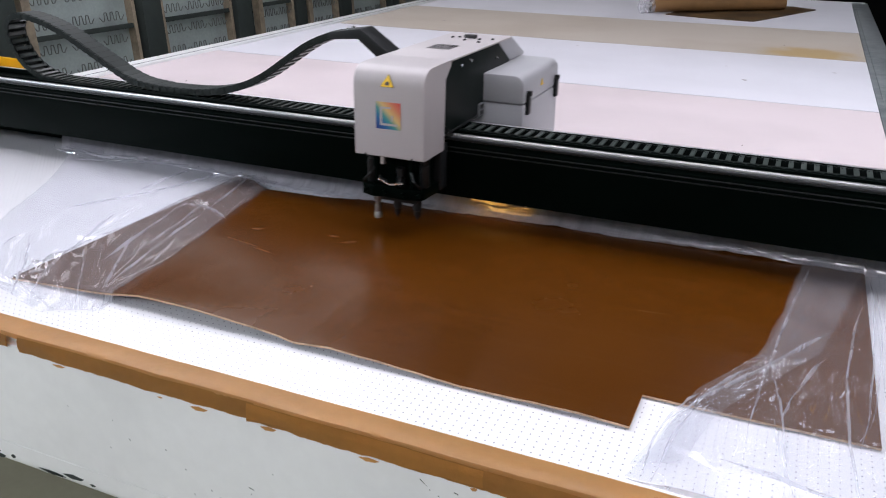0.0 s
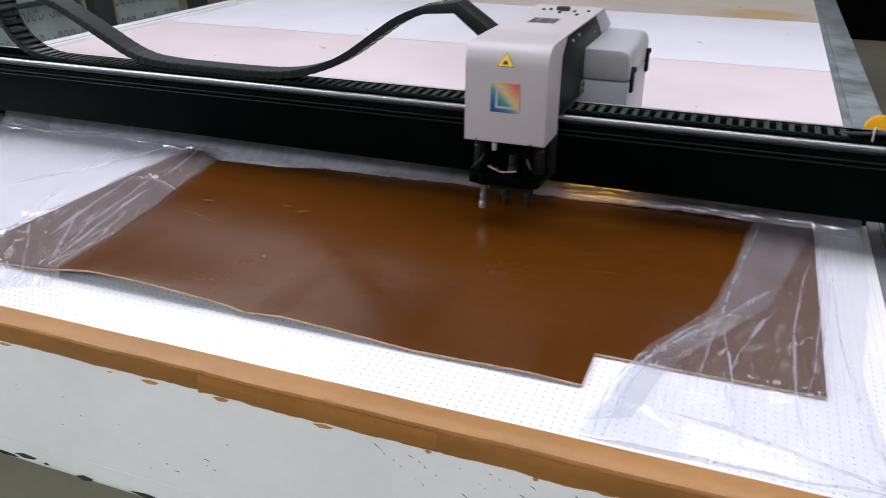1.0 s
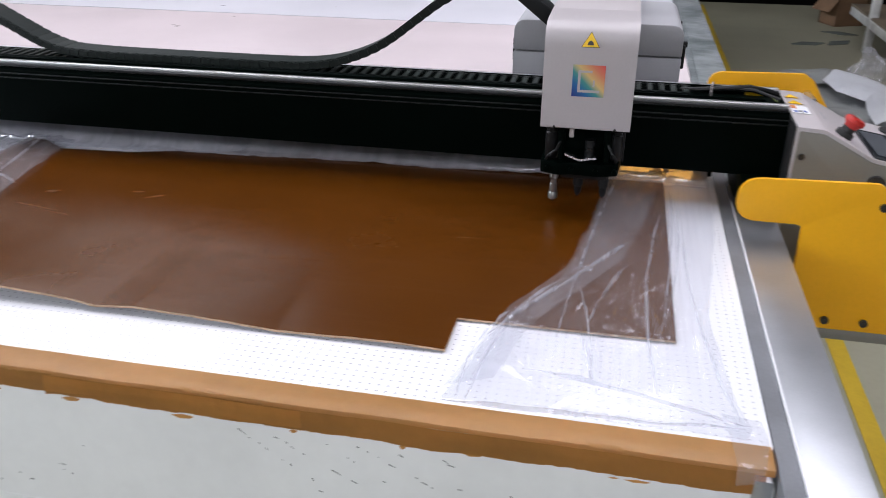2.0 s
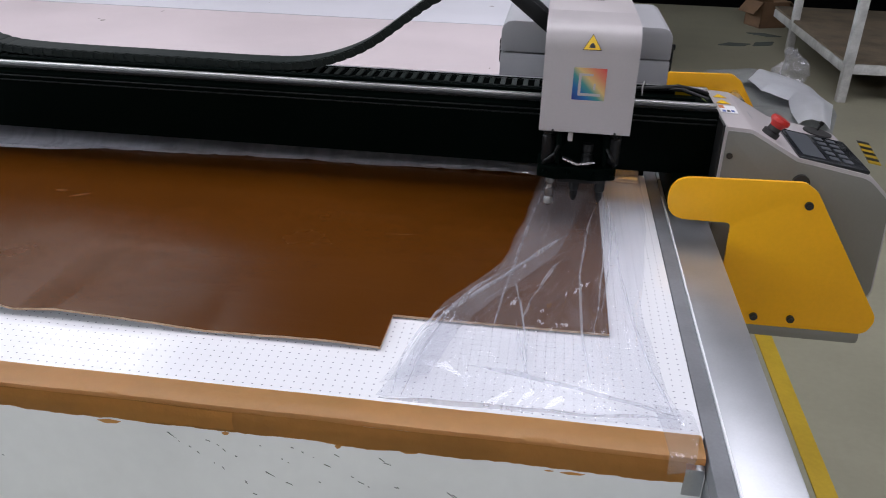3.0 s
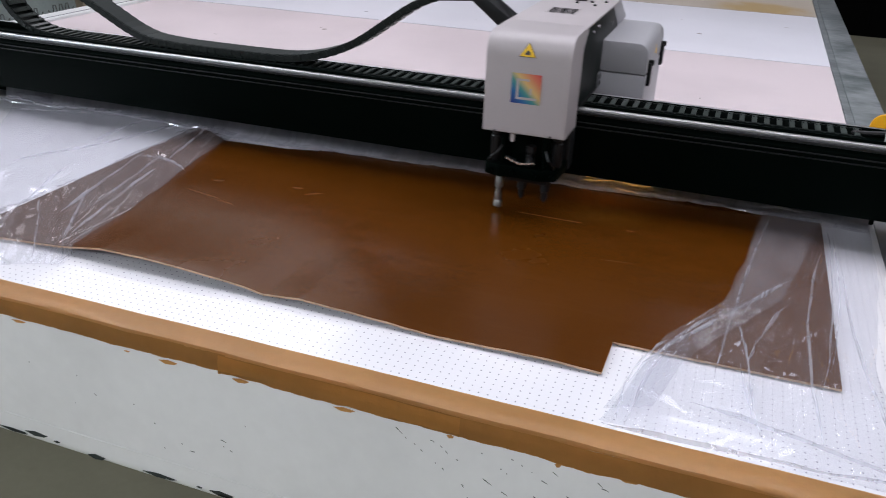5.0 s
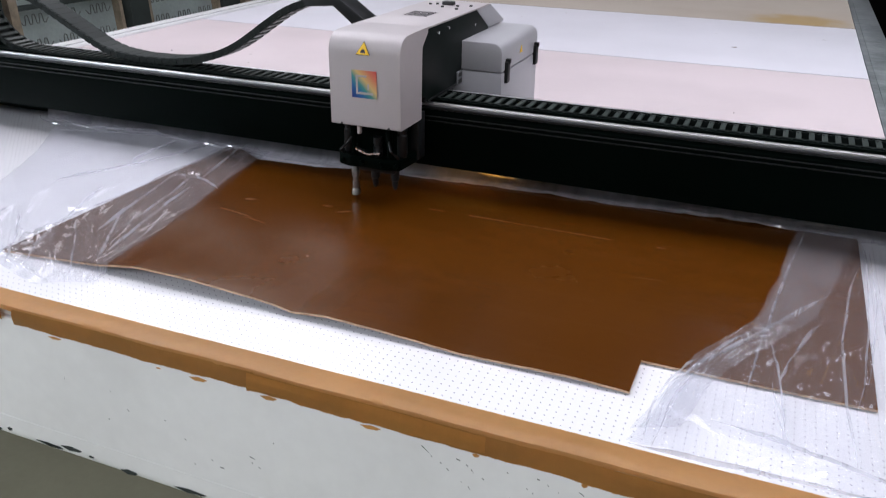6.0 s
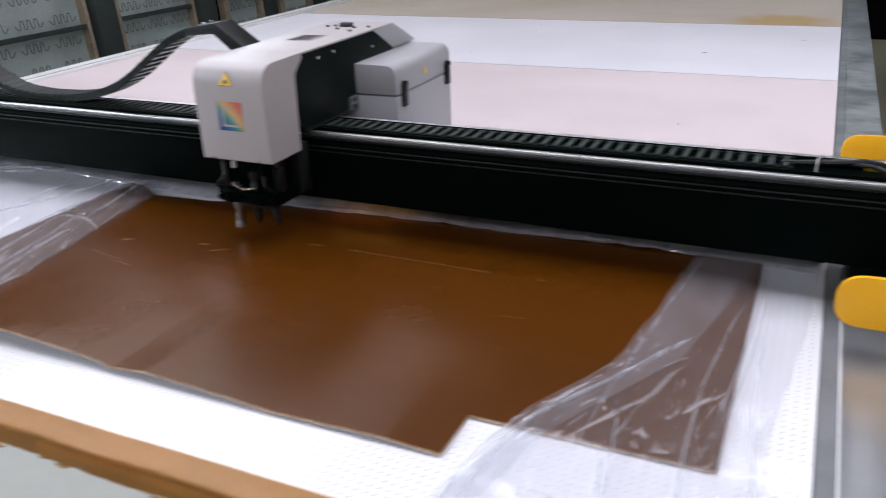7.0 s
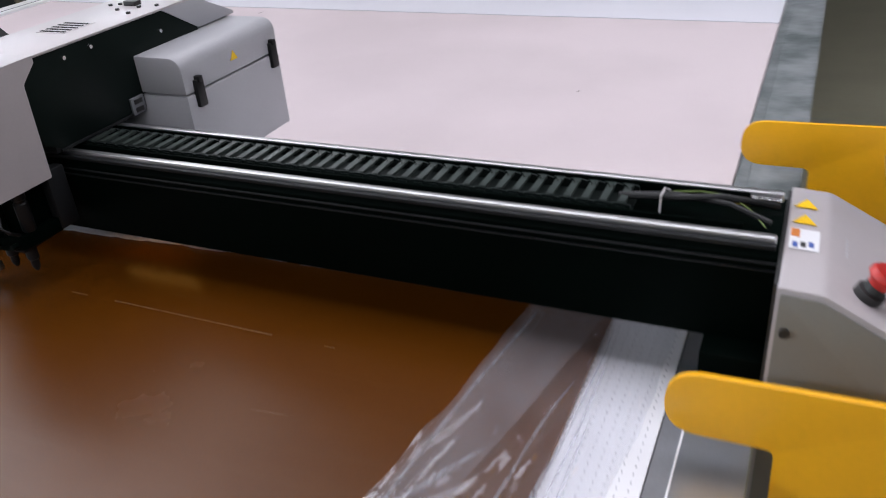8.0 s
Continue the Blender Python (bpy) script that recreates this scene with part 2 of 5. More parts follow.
M_COVER = material("grey_white_cover", (0.44, 0.405, 0.41), 0.40, vary=0.03, scale=6, fine=200, bump=0.03)
M_COVER2 = material("grey_cover", (0.40, 0.40, 0.42), 0.40, vary=0.03, scale=6, fine=200, bump=0.03)
# shade of the end cover's front as colour; also the stop pads' own grey
M_COVER3 = material("shaded_cover_and_pad", (0.20, 0.195, 0.175), 0.42, vary=0.04, scale=6, fine=200, bump=0.03)
M_HOUSING = material("charcoal_housing", (0.0050, 0.0090, 0.0078), 0.42, vary=0.1, scale=8, fine=200, bump=0.02, spec=0.14)
M_BLACK = material("black_anodised", (0.0008, 0.0024, 0.0018), 0.40, vary=0.1, scale=8, fine=200, bump=0.02, spec=0.02)
M_CHARCOAL = material("charcoal_panel", (0.010, 0.011, 0.012), 0.45, vary=0.1, scale=8, fine=200, bump=0.02, spec=0.25)
M_PLASTIC = material("black_plastic", (0.006, 0.0065, 0.007), 0.45, vary=0.15, scale=20, fine=200, bump=0.05, spec=0.3)
M_LINK = material("chain_plastic", (0.0055, 0.0100, 0.0090), 0.46, vary=0.15, scale=30, fine=200, bump=0.05, spec=0.28)
M_STEEL = material("bright_steel", (0.80, 0.80, 0.81), 0.27, metal=1.0, vary=0.04, scale=14, fine=300, bump=0.0, span=0.03)
M_TOOL = material("tool_steel", (0.30, 0.30, 0.29), 0.34, metal=1.0, vary=0.2, scale=60, fine=300, bump=0.05)
M_ALU = material("dull_aluminium", (0.45, 0.465, 0.49), 0.31, metal=0.75, vary=0.05, scale=9, fine=300, bump=0.0, span=0.03)
M_FOIL = material("wrinkled_grey_film", (0.20, 0.215, 0.22), 0.36, vary=0.2, scale=9, fine=26, bump=0.6, spec=0.4, tint=(0.085, 0.10, 0.10))
M_RAIL = material("ground_steel_rail", (0.66, 0.66, 0.67), 0.36, metal=1.0, vary=0.02, scale=14, fine=300, bump=0.0, span=0.02)
# paler than the links: the crossbars' gloss is put into the colour
M_RUNG = material("sheen_grey_crossbar", (0.042, 0.052, 0.048), 0.30, vary=0.2, scale=40, fine=200, bump=0.05)
M_STRIP = material("grey_seal", (0.17, 0.175, 0.19), 0.5, vary=0.1, scale=10, fine=200)
M_YELLOW = material("yellow_enamel", (0.86, 0.415, 0.002), 0.40, vary=0.05, scale=5, fine=120, bump=0.03)
M_RED = material("red_plastic", (0.50, 0.025, 0.02), 0.35, vary=0.08, scale=30)
M_FLOOR = material("concrete_floor", (0.30, 0.288, 0.212), 0.5, vary=0.06, scale=2.6, fine=45, bump=0.05)
M_LINE = material("yellow_floor_paint", (0.52, 0.35, 0.02), 0.55, vary=0.08, scale=5, fine=80)
M_WALL = material("plaster_wall", (0.14, 0.14, 0.13), 0.85, vary=0.1, scale=0.9, fine=30)
M_DARKWALL = material("dark_background", (0.002, 0.002, 0.002), 0.95, vary=0.2, scale=2, fine=40, spec=0.05)
M_CEIL = material("ceiling_sheet", (0.045, 0.045, 0.045), 0.8, vary=0.06, scale=0.8, fine=20)
M_WOOD = material("pale_wood", (0.25, 0.205, 0.145), 0.6, vary=0.2, scale=14, fine=90)
M_BOARD = material("grey_backing", (0.30, 0.35, 0.335), 0.75, vary=0.12, scale=4, fine=80)
M_PAD = material("grey_felt_pad", (0.022, 0.031, 0.028), 0.9, vary=0.15, scale=8, fine=160)
M_WIRE = material("spring_wire", (0.10, 0.11, 0.105), 0.5, metal=0.2, vary=0.1, scale=20)
M_STAND = material("white_steel_paint", (0.52, 0.52, 0.51), 0.45, vary=0.15, scale=9, fine=80)
M_PLY = material("plywood", (0.17, 0.132, 0.09), 0.65, vary=0.2, scale=5, fine=60)
M_CARD = material("cardboard", (0.17, 0.095, 0.05), 0.75, vary=0.12, scale=8, fine=80)
M_FOAM = material("white_foam", (0.74, 0.75, 0.78), 0.8, vary=0.04, scale=6, fine=90)
M_CLOTH = material("grey_cloth", (0.36, 0.375, 0.365), 0.85, vary=0.12, scale=6, fine=200, bump=0.15)
M_CLOTH2 = material("dark_grey_cloth", (0.085, 0.100, 0.090), 0.9, vary=0.12, scale=6, fine=200, bump=0.15)
M_FILM = clear_film("clear_film", 0.20, 0, 0.12)
M_FILM3 = clear_film("thin_film", 0.55, 1, 0.16)
M_FILM2 = clear_film("folded_film", 0.14, 2, 0.08)
M_FILM4 = clear_film("smooth_film", 0.13, 0, 0.075)
M_PLEAT = clear_film("film_pleat", 0.28, 3, 0.09)
M_CHALK = material("chalk", (0.14, 0.068, 0.022), 0.9, vary=0.2, scale=80)
M_WARN = material("warning_yellow", (0.85, 0.52, 0.01), 0.4, vary=0.03)
M_INK = material("black_ink", (0.02, 0.02, 0.02), 0.5, vary=0.05)
M_LOGO = rainbow("emblem_print")
M_PAPER = material("white_label", (0.78, 0.78, 0.80), 0.5, vary=0.03)
M_ORANGE = material("orange_ink", (0.62, 0.20, 0.04), 0.5, vary=0.05)
M_BLUE = material("blue_ink", (0.05, 0.10, 0.35), 0.5, vary=0.05)
M_TUBE = glowing("lamp_glow", TUBE, 8.0)
M_AMBER = glowing("amber_glow", (1.0, 0.50, 0.10), 4.2)
M_TUBE_DIM = glowing("lamp_glow_weak", TUBE, 6.0)
M_SCREEN = material("dark_screen", (0.014, 0.016, 0.019), 0.22, vary=0.05)
M_KEY = material("grey_key", (0.055, 0.062, 0.072), 0.5, vary=0.05)
M_GREEN = material("green_wire", (0.10, 0.14, 0.03), 0.5, vary=0.05)

# ---- mesh helpers ----


def box(bm, x0, y0, z0, x1, y1, z1):
    m = Matrix.LocRotScale(((x0 + x1) / 2, (y0 + y1) / 2, (z0 + z1) / 2), None, (abs(x1 - x0), abs(y1 - y0), abs(z1 - z0)))
    return bmesh.ops.create_cube(bm, size=1, matrix=m)["verts"]


def soft(bm, w, seg=2):
    bmesh.ops.bevel(bm, geom=bm.edges[:], offset=w, segments=seg, affect="EDGES", profile=0.5, clamp_overlap=True)
    return bm


def cube(x0, y0, z0, x1, y1, z1, w=0.0, seg=2):
    bm = bmesh.new()
    box(bm, x0, y0, z0, x1, y1, z1)
    return soft(bm, w, seg) if w else bm


def drum(bm, r, h, at=(0, 0, 0), rx=0, ry=0, rz=0, n=20, r2=None):
    return bmesh.ops.create_cone(bm, cap_ends=True, segments=n, radius1=r, radius2=r if r2 is None else r2, depth=h,
                                 matrix=pose(*at, rx, ry, rz))["verts"]


def prism(points, a, b, axis="y", w=0.0, seg=2):
    """A flat outline, given in the two other axes in xyz order, drawn out from a to b along axis."""
    bm = bmesh.new()

    def place(p, k):
        return {"x": (k, p[0], p[1]), "y": (p[0], k, p[1]), "z": (p[0], p[1], k)}[axis]
    lo = [bm.verts.new(place(p, a)) for p in points]
    hi = [bm.verts.new(place(p, b)) for p in points]
    n = len(points)
    bm.faces.new(lo)
    bm.faces.new(hi[::-1])
    for i in range(n):
        bm.faces.new((lo[i], hi[i], hi[(i + 1) % n], lo[(i + 1) % n]))
    bmesh.ops.recalc_face_normals(bm, faces=bm.faces[:])
    return soft(bm, w, seg) if w else bm


def rounded(points, r, n=5):
    """The outline with each corner replaced by an arc. r: one radius, or one a corner."""
    out, k = [], len(points)
    for i in range(k):
        p, a, b = (Vector(points[j % k]) for j in (i, i - 1, i + 1))
        ri = r[i] if isinstance(r, (list, tuple)) else r
        if ri <= 0:
            out.append(tuple(p))
            continue
        u, v = (a - p).normalized(), (b - p).normalized()
        d = min(ri / max(math.tan(u.angle(v) / 2), 0.05), 0.49 * min((a - p).length, (b - p).length))
        s, e = p + u * d, p + v * d
        for j in range(n + 1):
            f = j / n
            out.append(tuple((1 - f) ** 2 * s + 2 * f * (1 - f) * p + f * f * e))
    return out


def pipe(bm, pts, r, n=8, flat=1.0):
    """A tube along points."""
    pts = [Vector(p) for p in pts]
    rings = []
    for i, p in enumerate(pts):
        d = (pts[min(i + 1, len(pts) - 1)] - pts[max(i - 1, 0)]).normalized()
        u = d.cross(Vector((0, 0, 1)))
        if u.length < 0.05:
            u = d.cross(Vector((0, 1, 0)))
        u.normalize()
        v = u.cross(d)
        rings.append([bm.verts.new(p + r * (math.cos(k) * u + math.sin(k) * v * flat)) for k in (2 * math.pi * j / n for j in range(n))])
    for a, b in zip(rings, rings[1:]):
        for j in range(n):
            bm.faces.new((a[j], a[(j + 1) % n], b[(j + 1) % n], b[j]))
    bm.faces.new(rings[0][::-1])
    bm.faces.new(rings[-1])
    return bm


def mesh_of(name, bm, *mats, smooth=False):
    me = bpy.data.meshes.new(name)
    bmesh.ops.recalc_face_normals(bm, faces=bm.faces[:])
    bm.to_mesh(me)
    bm.free()
    for m in mats:
        me.materials.append(m)
    if smooth:
        me.polygons.foreach_set("use_smooth", [True] * len(me.polygons))
        me.set_sharp_from_angle(angle=radians(38))
    return me


def thing(name, label, category, group="", kind="", at=(0, 0, 0)):
    ob = new(name)
    ob.empty_display_size = 0.1
    ob.location = at
    return tagged(ob, label, category, group, kind)


def part(name, bm, mat, parent, label="", smooth=True, at=None):
    ob = new(name, mesh_of(name, bm, *(mat if isinstance(mat, tuple) else (mat,)), smooth=smooth))
    ob.parent = parent
    if at is not None:
        ob.matrix_basis = at
    return tagged(ob, label)


def solo(name, bm, mat, label, category, group="", kind="", smooth=True, at=None):
    ob = new(name, mesh_of(name, bm, *(mat if isinstance(mat, tuple) else (mat,)), smooth=smooth))
    if at is not None:
        ob.matrix_basis = at
    return tagged(ob, label, category, group, kind)


# ---- the hall ----


def hall():
    x0, x1, y0, y1, h = HALL
    solo("floor", cube(x0, y0, -0.2, x1, y1, 0), M_FLOOR, "worn grey concrete factory floor", "floor", kind="structure")
    # unseen ceiling, kept near black so the hide mirrors little of it
    bm = bmesh.new()
    for q in ((x0, y0, x1, 3.0), (x0, 9.3, x1, y1), (x0, 3.0, -8.9, 9.3), (-4.3, 3.0, x1, 9.3)):
        box(bm, q[0], q[1], h, q[2], q[3], h + 0.15)
    solo("ceiling", bm, M_CEIL, "near-black sheet ceiling of the hall", "ceiling", kind="structure")
    solo("wall_east", cube(x1, y0, 0, x1 + 0.25, y1, h), M_WALL, "grey plaster wall of the hall", "wall", kind="structure")
    solo("wall_south", cube(x0, y0 - 0.25, 0, x1, y0, h), M_WALL, "grey plaster wall of the hall", "wall", kind="structure")
    solo("wall_north", cube(x0, y1, 0, x1, y1 + 0.25, h), M_WALL, "grey plaster wall of the hall", "wall", kind="structure")
    # west wall with high windows
    bm = bmesh.new()
    box(bm, x0 - 0.25, y0, 0, x0, y1, 2.8)
    box(bm, x0 - 0.25, y0, 4.6, x0, y1, h)
    edges = [y0] + [e for wy, half in WINDOWS for e in (wy - half, wy + half)] + [y1]
    for a, b in zip(edges[::2], edges[1::2]):
        box(bm, x0 - 0.25, a, 2.8, x0, b, 4.6)
    solo("wall_west", bm, M_WALL, "grey plaster wall with high windows", "wall", kind="structure", smooth=False)
    for i, (wy, half) in enumerate(WINDOWS):
        w = tagged(new(f"window_{i + 1}"), "high steel-framed hall window in daylight", "window", kind="structure")
        bm = bmesh.new()
        for y in (wy - half + 0.03, wy, wy + half - 0.03):
            box(bm, x0 - 0.16, y - 0.03, 2.8, x0 - 0.08, y + 0.03, 4.6)
        for z in (2.83, 4.57):
            box(bm, x0 - 0.155, wy - half, z - 0.03, x0 - 0.085, wy + half, z + 0.03)
        part("window_frame", bm, M_STAND, w, smooth=False)
    # near-black panel for the dark far bay; unseen height darkens the hide's reflections
    solo("backdrop", cube(-2.2, 8.6, 0.0, 5.8, 8.75, HALL[4]), M_DARKWALL, "near-black panel standing in for the dark far bay", "curtain", kind="structure")
    # floor markings
    for a, b in ((-7.0, 8.4),):
        solo("floor_line", cube(0.555, a, 0, 0.612, b, 0.003), M_LINE, "scuffed yellow lane line painted on the floor", "floor marking", kind="structure")
    solo("floor_line", cube(0.614, 3.40, 0, 0.80, 3.46, 0.003), M_LINE, "scuffed yellow lane line painted on the floor", "floor marking", kind="structure")
    # ceiling lights
    base = thing("ceiling_light", "twin-tube fluorescent fitting hung under the ceiling", "ceiling light", "rows of ceiling lights")
    part("housing", prism(rounded([(-0.19, 0.03), (-0.10, 0.085), (0.10, 0.085), (0.19, 0.03), (0.18, 0.03), (0.095, 0.075), (-0.095, 0.075), (-0.18, 0.03)], 0.004, 2), -0.52, 0.52, "x"), M_STAND, base)
    for s in (-0.11, 0.11):
        bm = bmesh.new()
        drum(bm, 0.022, 0.95, (0, s, 0.0), 0, 90, 0, 10)
        part("tube", bm, M_TUBE, base)
    for s in (-0.45, 0.45):
        part("hanger", cube(s - 0.008, -0.008, 0.085, s + 0.008, 0.008, HALL[4] - 4.40), M_STEEL, base)
    # this copy's tubes glow weaker, to leave no hot streaks in the film
    worn = copy_thing(base, pose(*LAMPS[6], 4.40))
    for ob in worn.children:
        if ob.name.startswith("tube"):
            ob.data = ob.data.copy()
            ob.data.materials[0] = M_TUBE_DIM
    for i, (lx, ly) in enumerate(LAMPS):
        if i not in (0, 6):
            copy_thing(base if i < 6 else worn, pose(lx, ly, 4.40))
    base.matrix_basis = pose(*LAMPS[0], 4.40)


# ---- the cutting table ----


def table():
    tb = thing("cutting_table", "long white vacuum cutting table with enamelled sides", "cutting table")
    part("bed", cube(XL - 0.02, 0.002, T - 0.20, -0.002, YE, T - 0.012), M_ENAMEL, tb)
    part("front_mat", cube(XL, 0.0, T - 0.012, 0.0, 1.329, T, 0.001, 1), M_MAT, tb, "white perforated vacuum mat")
    # front panel with rolled lower edge
    prof = rounded([(-0.040, T - 0.026), (-0.040, 0.550), (0.02, 0.520), (0.02, T - 0.026)], [0.004, 0.03, 0.004, 0.004], 6)
    part("front_panel", prism(prof, XL - 0.10, 0.0, "x"), M_ENAMEL, tb, "scratched white enamel front panel")
    part("front_bead", cube(XL - 0.10, -0.0410, 0.597, 0.0, -0.038, 0.600, 0.002), M_ENAMEL, tb)
    part("front_ledge", cube(XL - 0.10, -0.030, T - 0.040, -0.038, 0.0, T - 0.005, 0.004), M_ENAMEL, tb)
    # right side: seal strip, bright edge, aluminium rail plate
    part("seal_strip", cube(0.001, -0.20, T - 0.03, 0.026, 1.20, T - 0.001, 0.001, 1), M_STRIP, tb, "grey seal strip along the mat")
    part("seal_strip", cube(0.003, 1.202, T - 0.03, 0.026, YE, T - 0.001, 0.001, 1), M_FOIL, tb, "seal strip under wrinkled grey film")
    part("rail_plate", cube(0.0287, -0.20, T - 0.05, 0.106, 0.90, T + 0.001, 0.0015), M_ALU, tb, "dull aluminium rail plate")
    part("rail_plate", cube(0.0265, 0.903, T - 0.05, 0.122, YE, T + 0.001, 0.0015), M_FOIL, tb, "rail plate under wrinkled grey film")
    # flat white stands for the bright line along the metal edge
    part("rail_edge", cube(0.0262, -0.20, T - 0.03, 0.0286, 0.80, T + 0.0022), M_PAPER, tb, "metal edge with its shine painted white")
    part("side_panel", cube(0.03, -0.19, 0.42, 0.094, YE, T - 0.051, 0.004), M_ENAMEL, tb)
    part("rail_end", cube(0.001, -0.20, T - 0.30, 0.026, -0.032, T - 0.0305, 0.002), M_ALU, tb)
    # left side
    part("side_border", cube(XL - 0.10, -0.02, T - 0.05, XL - 0.001, YE, T + 0.012, 0.003), M_ENAMEL, tb, "white raised side border")
    part("side_groove", cube(XL - 0.028, 0.0, T + 0.0125, XL - 0.022, YE, T + 0.0135), M_STRIP, tb)
    part("side_panel", cube(XL - 0.09, -0.02, 0.42, XL - 0.03, YE, T - 0.051, 0.004), M_ENAMEL, tb)
    part("end_board", cube(XL - 0.10, YE, T - 0.2, 0.106, YE + 0.03, T + 0.004, 0.003), M_ENAMEL, tb)
    for y in (0.15, 2.2, 4.3, 6.3):
        for x in (XL, 0.0):
            part("leg", cube(x - 0.04, y - 0.04, 0.0, x + 0.04, y + 0.04, T - 0.2, 0.004), M_ENAMEL, tb)
    # brown packing tape over the front edge, in lengths that overlap
    rnd = random.Random(4)

    def tape(xa, xb, drop, lift, mat, jag, low=False):
        """A length of tape: folded over the edge, or stuck low on the front only."""
        bm = bmesh.new()
        n = max(4, int((xb - xa) / 0.008))
        rows = []
        d = drop
        for i in range(n + 1):
            x = xa + (xb - xa) * i / n
            w = 0.0008 * math.sin(x * 23) + 0.0009 * noise.noise((x * 30, drop * 40, 0)) + 0.0006 * noise.noise((x * 90, 0, 2))
            d = 0.7 * d + 0.3 * (drop + jag * (rnd.random() - 0.5) * 2) + 0.0016 * noise.noise((x * 12, drop * 50, 1))
            if low:
                top = T - 0.0045 - 0.0030 * max(0.0, noise.noise((x * 9, drop * 90, 1)))
                curl = 0.0030 * max(0.0, noise.noise((x * 5, 6, drop * 70)))
                prof_ = [(-0.0405 + w - lift, top), (-0.0432 + 1.4 * w - lift, T - 0.013), (-0.0438 + w - lift, T - 0.6 * d), (-0.0425 - curl - lift, T - d)]
            else:
                prof_ = [(0.003 + 0.4 * w, T + 0.0010 + lift), (-0.014, T + 0.0014 + lift + 0.5 * w), (-0.0340, T + 0.0008 + lift), (-0.0392 + w, T - 0.0012 + lift),
                         (-0.0408 + w, T - 0.0040), (-0.0412 + w, T - d)]
            rows.append([bm.verts.new((x, *p)) for p in prof_])
        for a, b in zip(rows, rows[1:]):
            for j in range(len(a) - 1):
                bm.faces.new((a[j], a[j + 1], b[j + 1], b[j]))
        bmesh.ops.solidify(bm, geom=bm.faces[:], thickness=0.0006)
        part("tape", bm, mat, tb, "wrinkled brown packing tape")
    tape(XL, -0.003, 0.0090, 0.0004, M_TAPE, 0.0010)
    tape(XL, -1.495, 0.029, 0.0, M_TAPE_FRONT, 0.002, True)
    tape(-1.468, -0.975, 0.034, 0.0006, M_TAPE_FRONT, 0.003, True)
    tape(-0.988, -0.026, 0.037, 0.0026, M_TAPE_FRONT, 0.004, True)
    tape(-0.986, -0.60, 0.031, 0.0044, M_TAPE3, 0.005, True)
    part("mat_corner", cube(-0.0255, -0.041, T - 0.06, -0.001, 0.0, T - 0.018, 0.002), M_ALU, tb, "bare aluminium corner")
    # torn scraps of old tape and scratches low on the panel
    for i in range(16):
        x, z = -2.1 + 2.0 * rnd.random(), T - 0.040 - 0.006 * rnd.random()
        w, h = 0.004 + 0.022 * rnd.random() ** 2, 0.001 + 0.004 * rnd.random()
        pts = [(x - w, z), (x - w * 0.3, z - h), (x + w * 0.6, z - h * 0.6), (x + w, z + h * 0.3), (x, z + h * 0.8)]
        part("tape_scrap", prism(pts, -0.0408, -0.0395, "y"), M_TAPE_FRONT, tb)
    strokes = [(-0.70 + 0.055 * k + 0.02 * rnd.random(), 0.795 - 0.008 * rnd.random(), rnd.uniform(0.10, 0.20), rnd.uniform(-0.75, -0.45)) for k in range(6)]
    for i in range(64):
        if i < 44:
            sx, sz, far, slope = strokes[i % 6]
            f = rnd.random() ** 1.3
            x, z, a = sx + far * f, sz + slope * far * f + 0.004 * rnd.random(), math.atan(slope) + rnd.gauss(0, 0.2)
        else:
            x, z, a = -1.7 + 1.6 * rnd.random(), 0.74 - 0.12 * rnd.random(), rnd.uniform(-0.9, 0.1)
        w = 0.0010 + 0.007 * rnd.random() ** 3
        dx, dz = w * math.cos(a), w * math.sin(a)
        pts = [(x - dx, z - dz), (x + dx, z + dz), (x + dx * 0.8, z + dz + 0.0012), (x - dx * 0.8, z - dz + 0.0009)]
        part("scratch", prism(pts, -0.0404, -0.0395, "y"), M_PAD, tb)
    for i in range(18):
        x, z = -2.3 + 1.3 * rnd.random(), 0.558 + 0.012 * rnd.random() ** 2
        w, h = 0.006 + 0.03 * rnd.random() ** 2, 0.002 + 0.004 * rnd.random()
        pts = [(x - w, z), (x - w * 0.2, z - h), (x + w * 0.7, z - h * 0.5), (x + w, z + h * 0.4), (x - w * 0.1, z + h)]
        part("paint_chip", prism(pts, -0.0406, -0.0395, "y"), M_PAD, tb, "dark chip in the paint")
    # covering sheets behind the mat
    seams = [1.331, 2.551, 3.771, 4.93, YE]
    mats = [M_PINK, M_FELT, M_BEIGE, M_FELT]
    names = ["faintly rose-white", "clean white", "ochre-stained beige", "clean white"]
    for q in seams[:-1]:
        part("joint", cube(XL, q - 0.0075, T - 0.0118, 0.0, q + 0.0075, T - 0.0045), M_PAD, tb)
    for i in range(4):
        n = 60
        bm = bmesh.new()
        ed = []
        for k in range(n + 1):
            x = XL + (0 - XL) * k / n
            j = [0.004 * noise.noise((x * 3, q * 5.1, 0)) + 0.003 * noise.noise((x * 17, q * 2.3, 0)) for q in (i, i + 1)]
            ed.append([bm.verts.new((x, seams[i] + 0.0042 + j[0], T - 0.012)), bm.verts.new((x, seams[i] + 0.0042 + j[0], T)),
                       bm.verts.new((x, seams[i + 1] - 0.0042 + j[1], T)), bm.verts.new((x, seams[i + 1] - 0.0042 + j[1], T - 0.012))])
        for a, b in zip(ed, ed[1:]):
            for j in range(4):
                bm.faces.new((a[j], a[(j + 1) % 4], b[(j + 1) % 4], b[j]))
        bm.faces.new(ed[0])
        bm.faces.new(ed[-1])
        cs = solo("cover_sheet", bm, mats[i], f"{names[i]} cover sheet laid on the cutting table", "cover sheet", "cover sheets on the table", smooth=False)
